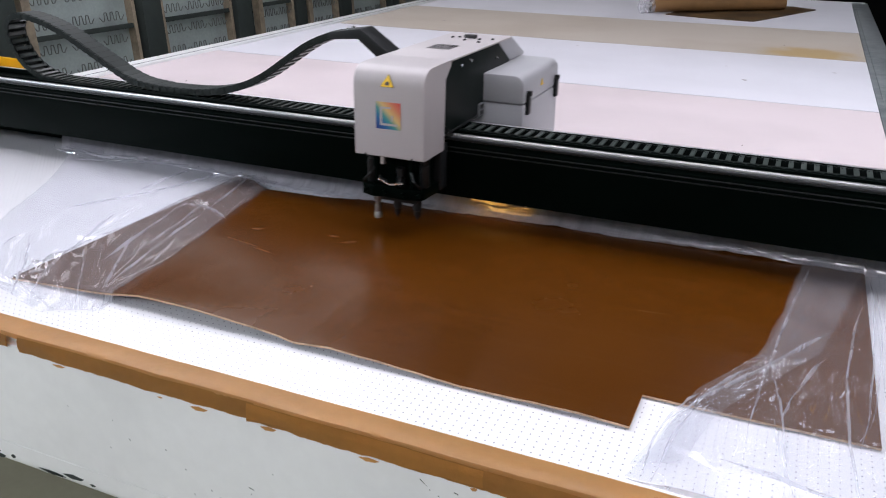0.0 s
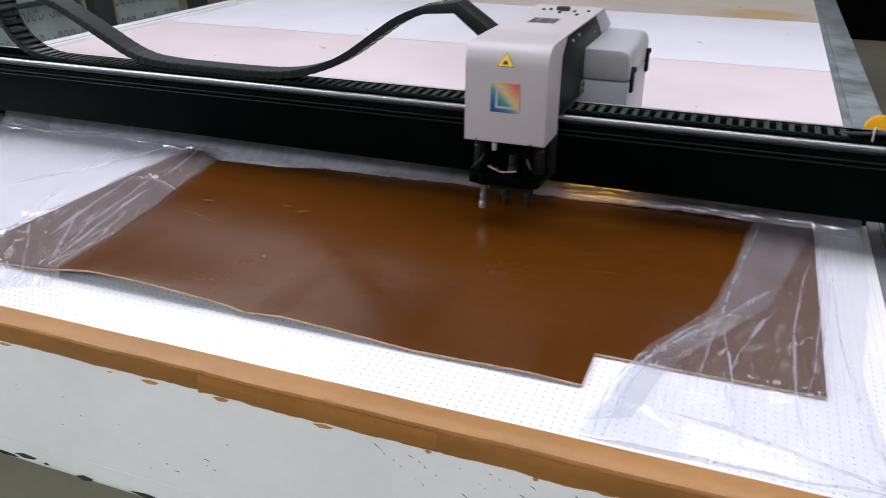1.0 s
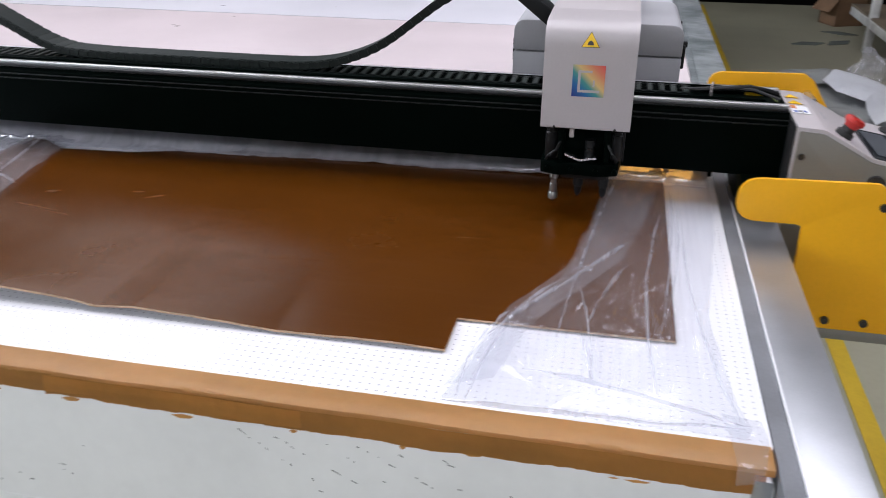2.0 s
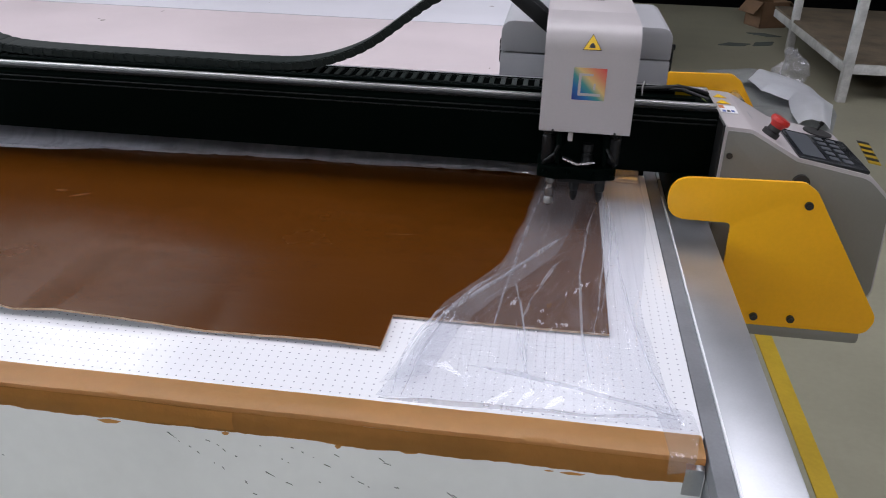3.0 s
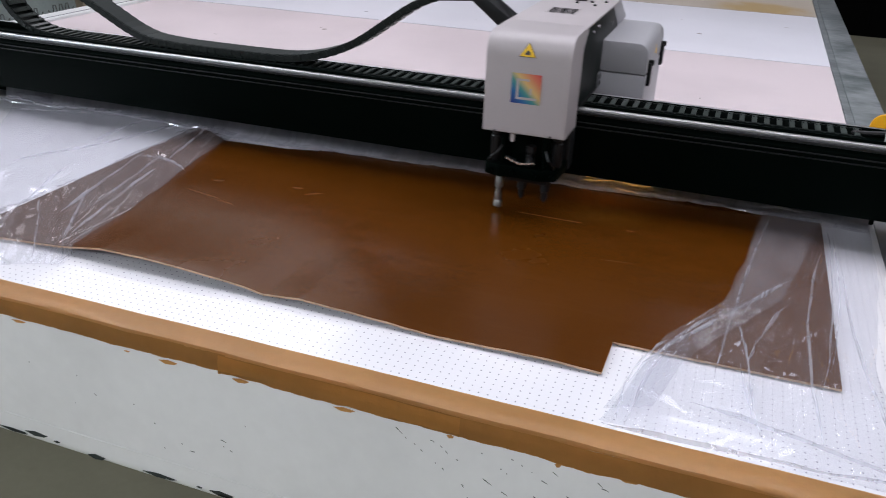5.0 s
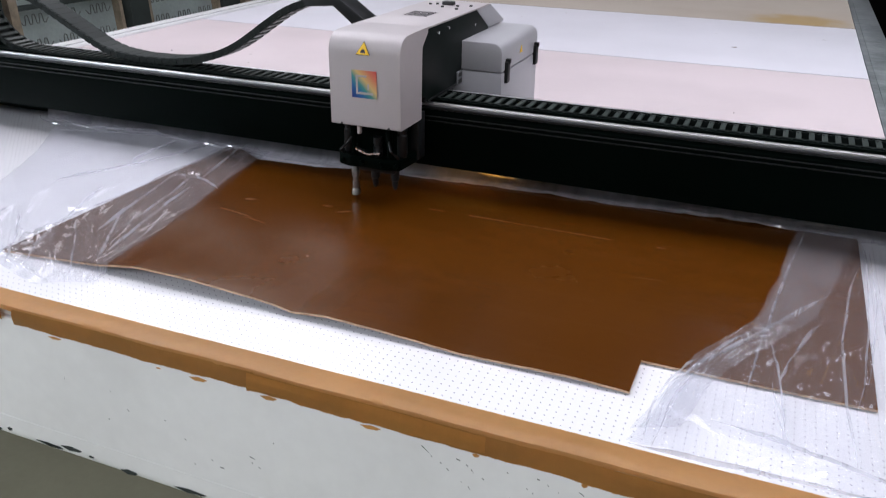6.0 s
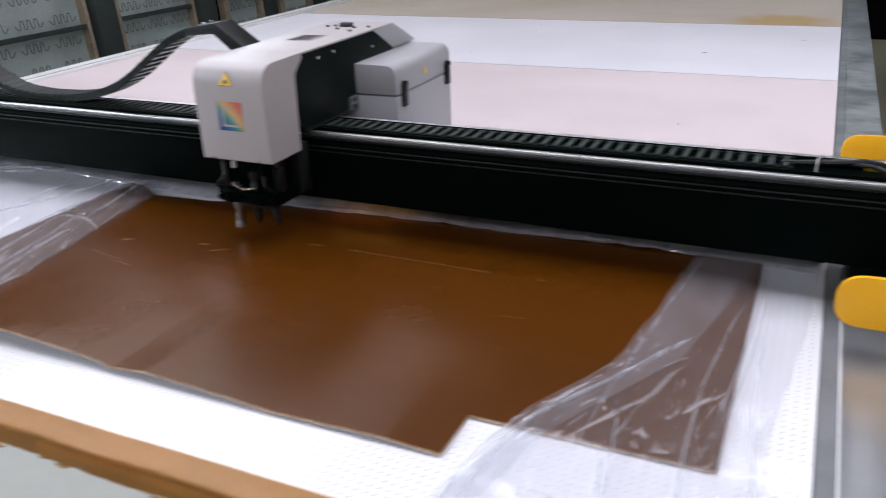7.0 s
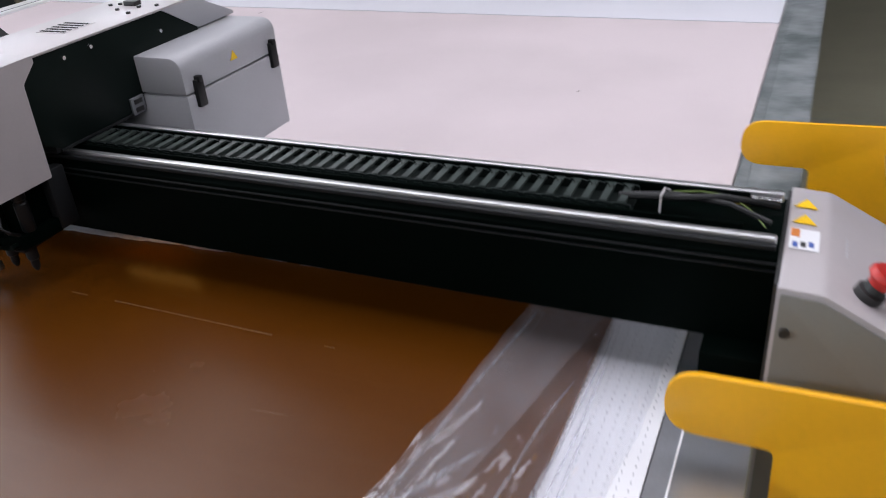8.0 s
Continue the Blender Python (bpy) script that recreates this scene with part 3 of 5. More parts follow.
        # small dark specks and smudges
        for k in range(8 if i < 2 else 4):
            x, y = XL + 0.2 - (XL + 0.3) * rnd.random(), seams[i] + 0.05 + (seams[i + 1] - seams[i] - 0.1) * rnd.random()
            w, h = 0.003 + 0.016 * rnd.random() ** 3, 0.003 + 0.012 * rnd.random() ** 3
            ring = [(x + w * math.cos(a) * (0.6 + 0.6 * rnd.random()), y + h * math.sin(a) * (0.6 + 0.6 * rnd.random())) for a in (0.7 * q for q in range(9))]
            part("speck", prism(ring, T - 0.001, T + 0.0004, "z"), M_PAD if k == 0 else M_SMUDGE, cs, smooth=False)


# ---- leather and film on the table ----
LEA_Z = T + 0.0010
FRONT = [(-1.66, .112, .0), (-1.52, .122, .002), (-1.44, .124, .006), (-1.348, .127, .017), (-1.25, .127, .018), (-1.178, .126, .016), (-1.08, .126, .011),
         (-1.035, .124, .0075), (-1.008, .121, .0055), (-.975, .123, .007), (-.94, .124, .009), (-.83, .122, .006), (-.70, .119, .001), (-.60, .121, .002),
         (-.52, .122, .003), (-.4405, .122, .0), (-.4395, .2145, .0), (-.25, .2155, .0), (-.109, .217, .0)]
BACK = [(-1.66, .86), (-1.60, .83), (-1.53, .785), (-1.36, .795), (-1.24, .828), (-1.13, .835), (-1.06, .88), (-.95, .90), (-.6, .902), (-.36, .902), (-.22, .90), (-.109, .89)]


def between(rows, x):
    xs = [r[0] for r in rows]
    return [float(np.interp(x, xs, [r[k] for r in rows])) for k in range(1, len(rows[0]))]


def hide_z(x, y):
    yf, lift = between(FRONT, x)
    d = max(0.0, y - yf)
    return LEA_Z + 0.0042 + 1.15 * lift * math.exp(-(d / 0.13) ** 1.5) + 0.0012 * (1 + noise.noise((x * 4, y * 4, 0)))


def hide():
    xs = sorted(set([r[0] for r in FRONT] + [round(-1.66 + 1.551 * i / 150, 4) for i in range(1, 150)]))
    bm = bmesh.new()
    n = 46
    top, low = [], []
    for x in xs:
        yf, yb = between(FRONT, x)[0], between(BACK, x)[0]
        yf += 0.0012 * noise.noise((x * 30, 0, 3)) if x < -0.45 else 0
        a, b = [], []
        for j in range(n + 1):
            f = (j / n) ** 1.5
            y = yf + (yb - yf) * f
            z = hide_z(x, y)
            a.append(bm.verts.new((x, y, z)))
            b.append(bm.verts.new((x, y + (0.0006 if j == 0 else 0), max(T + 0.0004, z - 0.0042))))
        top.append(a)
        low.append(b)
    for i in range(len(xs) - 1):
        for j in range(n):
            bm.faces.new((top[i][j], top[i + 1][j], top[i + 1][j + 1], top[i][j + 1]))
            bm.faces.new((low[i][j], low[i][j + 1], low[i + 1][j + 1], low[i + 1][j])).material_index = 2
        for j, k in ((0, 1), (n, 2)):
            bm.faces.new((top[i][j], low[i][j], low[i + 1][j], top[i + 1][j])).material_index = k
    for i in (0, len(xs) - 1):
        for j in range(n):
            bm.faces.new((top[i][j], top[i][j + 1], low[i][j + 1], low[i][j])).material_index = 1
    solo("leather_hide", bm, (M_LEATHER, M_EDGE, M_UNDER), "large smooth brown leather hide with a corner cut out", "leather hide")


def scuffs():
    """Small pale scuffs in the hide's finish."""
    rnd = random.Random(21)
    hd = bpy.data.objects["leather_hide"]
    for cx, cy, a, b, turn in ((-1.381, .540, .016, .005, .3), (-1.20, .575, .012, .004, .1), (-1.36, .46, .05, .0018, -.2), (-1.30, .44, .03, .0012, -.2), (-1.15, .56, .02, .003, .6),
                               (-.48, .50, .03, .0008, .1)):
        n = 18
        bm = bmesh.new()
        ring = []
        for k in range(n):
            f = 2 * math.pi * k / n
            r = 0.7 + 0.5 * rnd.random()
            x, y = a * r * math.cos(f), b * r * math.sin(f)
            x, y = cx + x * math.cos(turn) - y * math.sin(turn), cy + x * math.sin(turn) + y * math.cos(turn)
            ring.append(bm.verts.new((x, y, hide_z(x, y) + 0.00025)))
        mid = bm.verts.new((cx, cy, hide_z(cx, cy) + 0.0004))
        for k in range(n):
            bm.faces.new((ring[k], ring[(k + 1) % n], mid))
        part("scuff", bm, M_SCUFF, hd)


def crumple(x, y, seed):
    """Sharp ridges between flat facets, as in crushed film, 0 to 1."""
    wx, wy = 0.02 * noise.noise((x * 11, y * 11, seed + 3)), 0.02 * noise.noise((x * 11, y * 11, seed + 7))
    u, v = (x + wx) * 0.8 + (y + wy) * 0.6, -(x + wx) * 0.6 + (y + wy) * 0.8
    big = 1 - min(1.0, 2.2 * abs(noise.noise((u * 10, v * 3.5, seed))))
    small = 1 - min(1.0, 2.2 * abs(noise.noise((u * 24, v * 9, seed + 1))))
    return 0.85 * big ** 7 + 0.15 * small ** 5


def near(spots):
    """Crumpling that fades out round a few spots: x, y, reach, height."""
    return lambda x, y: sum(h * math.exp(-(((x - cx) ** 2 + (y - cy) ** 2) / r ** 2)) for cx, cy, r, h in spots)


def sheet(name, inner, outer, n, m, base, folds, seed, mat, parent, amp=0.004, drape=None, crush=None):
    """A film stretched between two border curves, with pressed folds. crush: height of sharp crumples, by place."""
    rnd = random.Random(seed)
    lines = []
    for i in range(folds):
        u, v = rnd.random(), rnd.random()
        ang = rnd.gauss(1.25, 0.45) * rnd.choice((1, 1, 1, -1))
        lines.append((u, v, math.cos(ang), math.sin(ang), rnd.uniform(0.1, 0.45), rnd.uniform(0.006, 0.02), rnd.uniform(0.4, 1.0)))
    bm = bmesh.new()
    grid = []
    for i in range(n + 1):
        f = i / n
        a = Vector((np.interp(f, np.linspace(0, 1, len(inner)), [p[0] for p in inner]), np.interp(f, np.linspace(0, 1, len(inner)), [p[1] for p in inner])))
        b = Vector((np.interp(f, np.linspace(0, 1, len(outer)), [p[0] for p in outer]), np.interp(f, np.linspace(0, 1, len(outer)), [p[1] for p in outer])))
        row = []
        for j in range(m + 1):
            g = j / m
            p = a.lerp(b, g)
            h = 0.0
            for (u, v, cx, cy, ln, w, k) in lines:
                du, dv = g - u, f - v
                along, off = du * cx + dv * cy, -du * cy + dv * cx + 0.03 * math.sin(9 * (du * cx + dv * cy) + u * 20)
                if abs(along) < ln:
                    h += k * math.exp(-(off / w) ** 2) * (1 - (along / ln) ** 2)
            h = min(h, 1.6) * amp * 1.6 + amp * 0.7 * (1 + noise.noise((p.x * 9, p.y * 9, seed)))
            x, y = p.x + 0.004 * noise.noise((p.x * 14, p.y * 14, seed + 9)), p.y + 0.004 * noise.noise((p.x * 14, p.y * 14, seed + 5))
            z = base(x, y) + h
            if crush:
                z += crush(x, y) * crumple(x, y, seed)
            if drape:
                x, y, z = drape(x, y, z)
            row.append(bm.verts.new((x, y, z)))
        grid.append(row)
    for i in range(n):
        for j in range(m):
            bm.faces.new((grid[i][j], grid[i][j + 1], grid[i + 1][j + 1], grid[i + 1][j]))
    return part(name, bm, mat, parent)


def over(x, y):
    """Height of what the film lies on."""
    if -1.66 < x < -0.109:
        yf = between(FRONT, x)[0]
        yb = between(BACK, x)[0]
        if yf < y < yb:
            return hide_z(x, y) + 0.001
    return T + 0.001


# folds that stand up from the film: start, bend and end of each
PLEATS_EAST = [(-.21, .86, -.26, .50, -.285, .19), (-.17, .55, -.27, .37, -.39, .17), (-.36, .25, -.42, .13, -.40, .02), (-.12, .68, -.17, .38, -.14, .07),
               (-.083, .63, -.09, .25, -.033, .02), (-.31, .10, -.17, .07, -.03, .03), (-.42, .005, -.22, .0, -.03, .025), (-.09, .80, -.08, .50, -.125, .25),
               (-.25, .22, -.235, .12, -.22, .06), (-.18, .44, -.23, .33, -.24, .22), (-.28, .375, -.38, .25, -.39, .01),
               (-.10, .82, -.095, .5, -.135, .21), (-.26, .34, -.24, .27, -.23, .11)]
PLEATS_WEST = [(-1.60, .38, -1.50, .22, -1.40, .08), (-1.54, .53, -1.51, .36, -1.447, .16), (-1.63, .58, -1.56, .61, -1.475, .546), (-1.646, .285, -1.58, .23, -1.444, .063),
               (-1.74, .47, -1.68, .30, -1.563, .058), (-1.814, .82, -1.82, .73, -1.814, .64), (-2.34, .87, -2.20, .82, -2.08, .82), (-1.60, .91, -1.66, .75, -1.647, .48),
               (-1.78, .26, -1.70, .19, -1.60, .06), (-1.71, .86, -1.75, .65, -1.88, .45), (-1.476, .35, -1.43, .22, -1.406, .09), (-1.62, .84, -1.575, .69, -1.558, .59),
               (-1.51, .253, -1.545, .44, -1.589, .624), (-1.55, .24, -1.59, .42, -1.64, .62), (-2.365, .869, -2.30, .80, -2.19, .81), (-2.22, .755, -2.0, .83, -1.70, .90), (-2.14, .82, -1.95, .86, -1.66, .93)]


def pleats(fm):
    rnd = random.Random(17)
    short = []
    for x0, x1, y0, y1, count in ((-1.80, -1.54, 0.12, 0.34, 2),):
        for _ in range(count):
            x, y, a, d = rnd.uniform(x0, x1), rnd.uniform(y0, y1), rnd.gauss(1.1, 0.7), rnd.uniform(0.012, 0.045)
            dx, dy, bend = d * math.cos(a), d * math.sin(a), rnd.uniform(-0.5, 0.5) * d
            short.append((x - dx, y - dy, x - dy * bend / d, y + dx * bend / d, x + dx, y + dy))
    for ax, ay, bx, by, cx, cy in PLEATS_EAST + PLEATS_WEST + short:
        n = 22 if math.hypot(cx - ax, cy - ay) > 0.1 else 10
        wide, tall = rnd.uniform(0.0016, 0.0034), rnd.uniform(0.004, 0.009)
        lean = rnd.uniform(-0.6, 0.6)
        wob = rnd.random() * 9
        bm = bmesh.new()
        rows = []
        for i in range(n + 1):
            f = i / n
            p = Vector(((1 - f) ** 2 * ax + 2 * f * (1 - f) * bx + f * f * cx, (1 - f) ** 2 * ay + 2 * f * (1 - f) * by + f * f * cy))
            d = Vector((2 * (1 - f) * (bx - ax) + 2 * f * (cx - bx), 2 * (1 - f) * (by - ay) + 2 * f * (cy - by))).normalized()
            side = Vector((-d.y, d.x))
            p += side * 0.004 * noise.noise((f * 5, wob, 0))
            k = min(1.0, 6 * f + 0.05, 6 * (1 - f) + 0.05) * (0.70 + 0.6 * noise.noise((f * 6, wob, 4)))
            row = []
            for u, h in ((-1, 0.0), (-0.45, 0.55), (lean * 0.5, 1.0), (0.45, 0.5), (1, 0.0)):
                q = p + side * u * wide * (0.08 + 0.92 * k)
                row.append(bm.verts.new((q.x, q.y, over(q.x, q.y) + 0.0055 + h * tall * k)))
            rows.append(row)
        for a, b in zip(rows, rows[1:]):
            for j in range(4):
                bm.faces.new((a[j], a[j + 1], b[j + 1], b[j]))
        part("film_pleat", bm, M_PLEAT, fm)


def film():
    fm = thing("plastic_film", "crumpled clear polythene wrapping spread under and over the hide", "plastic film")
    lin = [(-1.40, .085), (-1.425, .21), (-1.455, .40), (-1.485, .56), (-1.52, .74), (-1.545, .93)]
    lout = [(-1.50, .035), (-1.76, .10), (-1.93, .27), (-2.05, .52), (-2.2, .76), (-2.36, .95)]
    west = near([(-2.25, .86, .13, .022), (-1.95, .84, .14, .012), (-1.72, .20, .14, .020), (-1.56, .13, .09, .010), (-1.58, .60, .07, .010), (-1.70, .80, .12, .010), (-1.9, .45, .3, .004)])
    sheet("film_flap", lin, lout, 150, 130, over, 18, 11, M_FILM, fm, 0.004, crush=west)
    rin = [(-.425, .012), (-.405, .08), (-.385, .17), (-.36, .245), (-.29, .38), (-.262, .50), (-.245, .68), (-.226, .82), (-.22, .95)]
    rout = [(-.030, .006), (-.022, .030), (-.035, .08), (-.045, .18), (-.055, .30), (-.04, .45), (-.02, .62), (-.015, .80), (-.012, .95)]

    def hang(x, y, z):
        return (x, -0.048, z - (-0.046 - y) * 1.0) if y < -0.046 else (x, y, z)
    east = near([(-.25, .36, .07, .006), (-.19, .30, .08, .005), (-.16, .55, .08, .004), (-.10, .90, .10, .012), (-.36, .10, .08, .006)])
    sheet("film_flap", rin, rout, 150, 100, over, 26, 23, M_FILM4, fm, 0.0036, crush=east)
    sheet("film_corner", [(-.060, .050), (-.052, .0), (-.046, -.078)], [(-.010, .045), (-.006, .0), (-.020, -.070)], 40, 14, lambda x, y: T + 0.0045, 6, 5, M_FILM2, fm, 0.003, hang)
    d_in = [(-.42, .03), (-.392, .15), (-.365, .25), (-.285, .40), (-.255, .60), (-.235, .78), (-.222, .95)]
    d_out = [(-.36, .06), (-.33, .19), (-.27, .31), (-.19, .45), (-.155, .62), (-.125, .78), (-.10, .95)]
    sheet("film_fold", d_in, d_out, 80, 30, lambda x, y: over(x, y) + 0.007, 7, 31, M_FILM2, fm, 0.0032)
    pleats(fm)
    # film and wrap behind the hide, under the beam
    b_in = [(-2.32, .850), (-1.9, .850), (-1.55, .82), (-1.3, .815), (-1.0, .83), (-.6, .845), (-.2, .855), (-.02, .855)]
    b_out = [(-2.35, .8975), (-.02, .8975)]
    sheet("film_back", b_in, b_out, 300, 30, lambda x, y: over(x, y) + 0.072 * max(0.0, (y - .855) / .0425) ** 1.6, 30, 47, M_FILM3, fm, 0.002, crush=lambda x, y: 0.004)


def far_hide():
    """The dark hide left rolled at the far end of the table."""
    h = thing("rolled_hide", "brown hide half unrolled at the table's far end", "leather hide")
    z = T + 0.001
    pts = [(-1.25, 5.30), (-0.95, 5.22), (-0.643, 5.185), (-0.264, 6.188), (-0.43, 6.33), (-1.05, 6.28)]
    part("hide_sheet", prism(pts, z, z + 0.005, "z"), (M_UNDER2,), h, "dark brown underside")
    bm = bmesh.new()
    pipe(bm, [(-1.36, 5.33, z + 0.052), (-1.1, 5.52, z + 0.055), (-0.8, 5.78, z + 0.054), (-0.5, 6.02, z + 0.052)], 0.046, 16)
    part("hide_roll", bm, M_TAN, h, "tan grain side rolled outward")
    bm = bmesh.new()
    rows = []
    for i in range(9):
        f = i / 8
        cx, cy = -1.355 - 0.075 * f, 5.335 - 0.055 * f
        rows.append([bm.verts.new((cx + r * math.cos(a) * 0.6, cy - r * math.cos(a) * 0.8, z + 0.051 + r * math.sin(a)))
                     for a, r in ((0.39 * k, 0.049 + 0.022 * f * noise.noise((k * 0.9, f * 5, 2))) for k in range(16))])
    for a, b in zip(rows, rows[1:]):
        for k in range(16):
            bm.faces.new((a[k], a[(k + 1) % 16], b[(k + 1) % 16], b[k]))
    part("film_end", bm, M_PLEAT, h, "crumpled clear film end", smooth=False)
    bm = bmesh.new()
    drum(bm, 0.036, 0.004, (-1.362, 5.330, z + 0.052), 90, 0, 54, 16)
    part("roll_core", bm, M_PAD, h, "dark hollow core of the roll")


# ---- the gantry ----


def beam(g):
    """The beam in the gantry's space: its front rail edge is y = .763."""
    y0, y1 = 0.752, 0.906
    prof = rounded([(y0, 0.921), (y0, 1.045), (y0 + 0.006, 1.053), (y1 - 0.006, 1.053), (y1, 1.045), (y1, 0.921)], 0.003, 3)
    part("beam", prism(prof, -3.17, 0.104, "x"), M_BLACK, g, "black anodised aluminium beam")
    for z in (1.027, 1.037):
        part("beam_ridge", cube(-3.17, y0 - 0.003, z, 0.103, y0 + 0.001, z + 0.0025, 0.001), M_CHARCOAL, g)
    for y in (0.7695, 0.8915):
        part("linear_rail", cube(-3.17, y - 0.006, 1.0535, 0.100, y + 0.006, 1.066, 0.0025), M_RAIL, g, "bright steel linear rail")
    # unseen strip added behind the beam to keep the gap below it dark
    part("rear_light_block", cube(-3.04, 0.9065, 0.8535, -0.004, 0.960, 0.935, 0.002), M_BLACK, g, "added black strip blocking light behind the beam")
    part("rail_lip", cube(-3.17, 0.754, 1.0531, 0.100, 0.7615, 1.060, 0.002), M_CHARCOAL, g)
    for y in (0.7855, 0.8725):
        part("tray_wall", cube(-3.17, y - 0.002, 1.0535, 0.06, y + 0.002, 1.069, 0.0005), M_BLACK, g)


def end_unit(g):
    """The drive box at the beam's end, with its operator panel."""
    top = [(0.108, 0.70), (0.108, 1.047), (0.157, 1.044), (0.249, 0.995), (0.388, 0.969), (0.438, 0.921), (0.450, 0.70)]
    prof = rounded(top, [0.0, 0.004, 0.03, 0.04, 0.06, 0.05, 0.03], 6)
    part("end_cover", prism(prof, 0.687, 0.952, "y", 0.003), M_COVER, g, "pale grey pressed-steel end cover")
    # thin plate over the front carries that side's shade as darker grey
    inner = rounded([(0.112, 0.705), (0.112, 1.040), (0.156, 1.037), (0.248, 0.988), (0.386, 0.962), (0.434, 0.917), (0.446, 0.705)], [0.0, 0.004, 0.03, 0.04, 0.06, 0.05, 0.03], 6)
    part("front_plate", prism(inner, 0.6835, 0.6865, "y", 0.0008), M_COVER3, g, "front plate painted darker for its shaded side")
    part("end_gasket", cube(0.1042, 0.695, 0.90, 0.1095, 0.942, 1.0455), M_INK, g)
    prof = rounded([(0.14, 0.64), (0.14, 0.72), (0.44, 0.72), (0.44, 0.66), (0.40, 0.635)], 0.01, 4)
    part("skirt", prism(prof, 0.70, 0.93, "y", 0.003), M_COVER2, g, "shadowed grey lower cover")
    part("drive_block", cube(0.03, 0.71, T + 0.006, 0.13, 0.92, 0.924, 0.003), M_BLACK, g)
    # yellow bumper brackets before and behind
    pts = [(0.008, 0.971), (0.247, 0.977), (0.272, 0.960), (0.434, 0.709), (0.422, 0.673), (0.134, 0.673), (0.130, 0.887), (0.008, 0.887)]
    prof = rounded(pts, [0.043, 0.02, 0.02, 0.03, 0.03, 0.012, 0.012, 0.043], 7)
    for y in (0.604, 1.366):
        rise = 0.0 if y < 0.9 else 0.009
        br = part("bumper_bracket", prism([(px, pz + rise) for px, pz in prof], y - 0.003, y + 0.005, "y", 0.0012), M_YELLOW, g, "yellow enamelled bumper bracket")
        for bx, bz in ((0.260, 0.934), (0.206, 0.693), (0.276, 0.694)):
            bm = bmesh.new()
            drum(bm, 0.0075, 0.007, (bx, y - 0.006, bz), 90, 0, 0, 14)
            drum(bm, 0.004, 0.003, (bx, y - 0.010, bz), 90, 0, 0, 6)
            part("bolt", bm, M_INK, br)
        bm = bmesh.new()
        for bx, bz in ((0.260, 0.934), (0.276, 0.694)):
            a, b = sorted((y, 0.70 if y < 0.9 else 0.93))
            drum(bm, 0.011, b - a, (bx, (a + b) / 2, bz), 90, 0, 0, 14)
        part("standoff", bm, M_STEEL, br)
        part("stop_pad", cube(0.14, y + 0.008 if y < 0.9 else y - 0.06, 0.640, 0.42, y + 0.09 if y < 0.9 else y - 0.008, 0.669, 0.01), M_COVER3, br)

    def on_top(x, lift=0.0):
        """Height and slope of the cover's top at x."""
        rows = [(0.108, 1.047), (0.142, 1.045), (0.167, 1.038), (0.237, 1.001), (0.27, 0.991), (0.37, 0.973), (0.41, 0.957)]
        z = float(np.interp(x, [r[0] for r in rows], [r[1] for r in rows]))
        z2 = float(np.interp(x + 0.01, [r[0] for r in rows], [r[1] for r in rows]))
        return z + lift, math.degrees(math.atan2(z - z2, 0.01))
    # emergency stop
    z, a = on_top(0.201)
    es = part("emergency_stop", lathe([(0, 0), (0.017, 0), (0.017, 0.010), (0.0125, 0.012), (0.0125, 0.020), (0, 0.020)]), M_INK, g,
              "red mushroom emergency stop", at=pose(0.201, 0.737, z, 0, a, 0))
    part("stop_button", lathe([(0, 0.018), (0.012, 0.018), (0.0135, 0.024), (0.0195, 0.031), (0.0195, 0.036), (0.017, 0.0395), (0, 0.041)]), M_RED, es, "red mushroom button")
    # key panel and knob
    z, a = on_top(0.31)
    kp = part("operator_panel", cube(-0.062, -0.085, -0.004, 0.075, 0.090, 0.004, 0.003), M_SCREEN, g, "black membrane keypad", at=pose(0.312, 0.775, z + 0.001, 0, 9.5, 0))
    part("display", cube(-0.052, -0.072, 0.0042, -0.008, 0.076, 0.0050), M_KEY, kp)
    for r in range(5):
        for c in range(2):
            part("key", cube(0.004 + c * 0.026, -0.066 + r * 0.030, 0.0042, 0.022 + c * 0.026, -0.048 + r * 0.030, 0.0058, 0.001), M_KEY, kp)
    part("knob_plate", lathe([(0, 0), (0.030, 0), (0.030, 0.003), (0.012, 0.006), (0, 0.006)]), M_INK, g, "black joystick base", at=pose(0.345, 0.912, 0.978, 0, 10, 0))
    bm = bmesh.new()
    drum(bm, 0.0025, 0.018, (0, 0, 0.012), 0, 12, 0, 8)
    drum(bm, 0.0045, 0.007, (0.002, 0, 0.022), 0, 12, 0, 10)
    part("joystick", bm, M_PLASTIC, g, at=pose(0.345, 0.912, 0.978, 0, 10, 0))
    bm = bmesh.new()
    drum(bm, 0.006, 0.010, (0.122, 0.684, 0.991), 90, 0, 0, 12)
    part("side_screw", bm, M_INK, g)
    bm = bmesh.new()
    drum(bm, 0.016, 0.012, (0.262, 0.681, 0.948), 90, 0, 0, 16)
    part("cable_gland", bm, M_INK, g)
    # small printed stickers on the cover
    for y in (0.903, 0.858):
        tri = prism([(-0.014, -0.012), (0.014, -0.012), (0.0, 0.014)], 0, 0.0008, "z")
        part("warning_sticker", tri, M_WARN, g, "yellow triangular warning sticker", smooth=False, at=pose(0.128, y, 1.0470, 0, 3.5, 0))
    st = part("label_sticker", cube(-0.017, -0.026, 0, 0.017, 0.026, 0.0006), M_PAPER, g, "small white label with orange and dark signs", smooth=False, at=pose(0.130, 0.805, 1.0468, 0, 3.5, 0))
    part("print_field", cube(-0.016, 0.004, 0.0007, -0.006, 0.024, 0.0012), M_ORANGE, st, smooth=False)
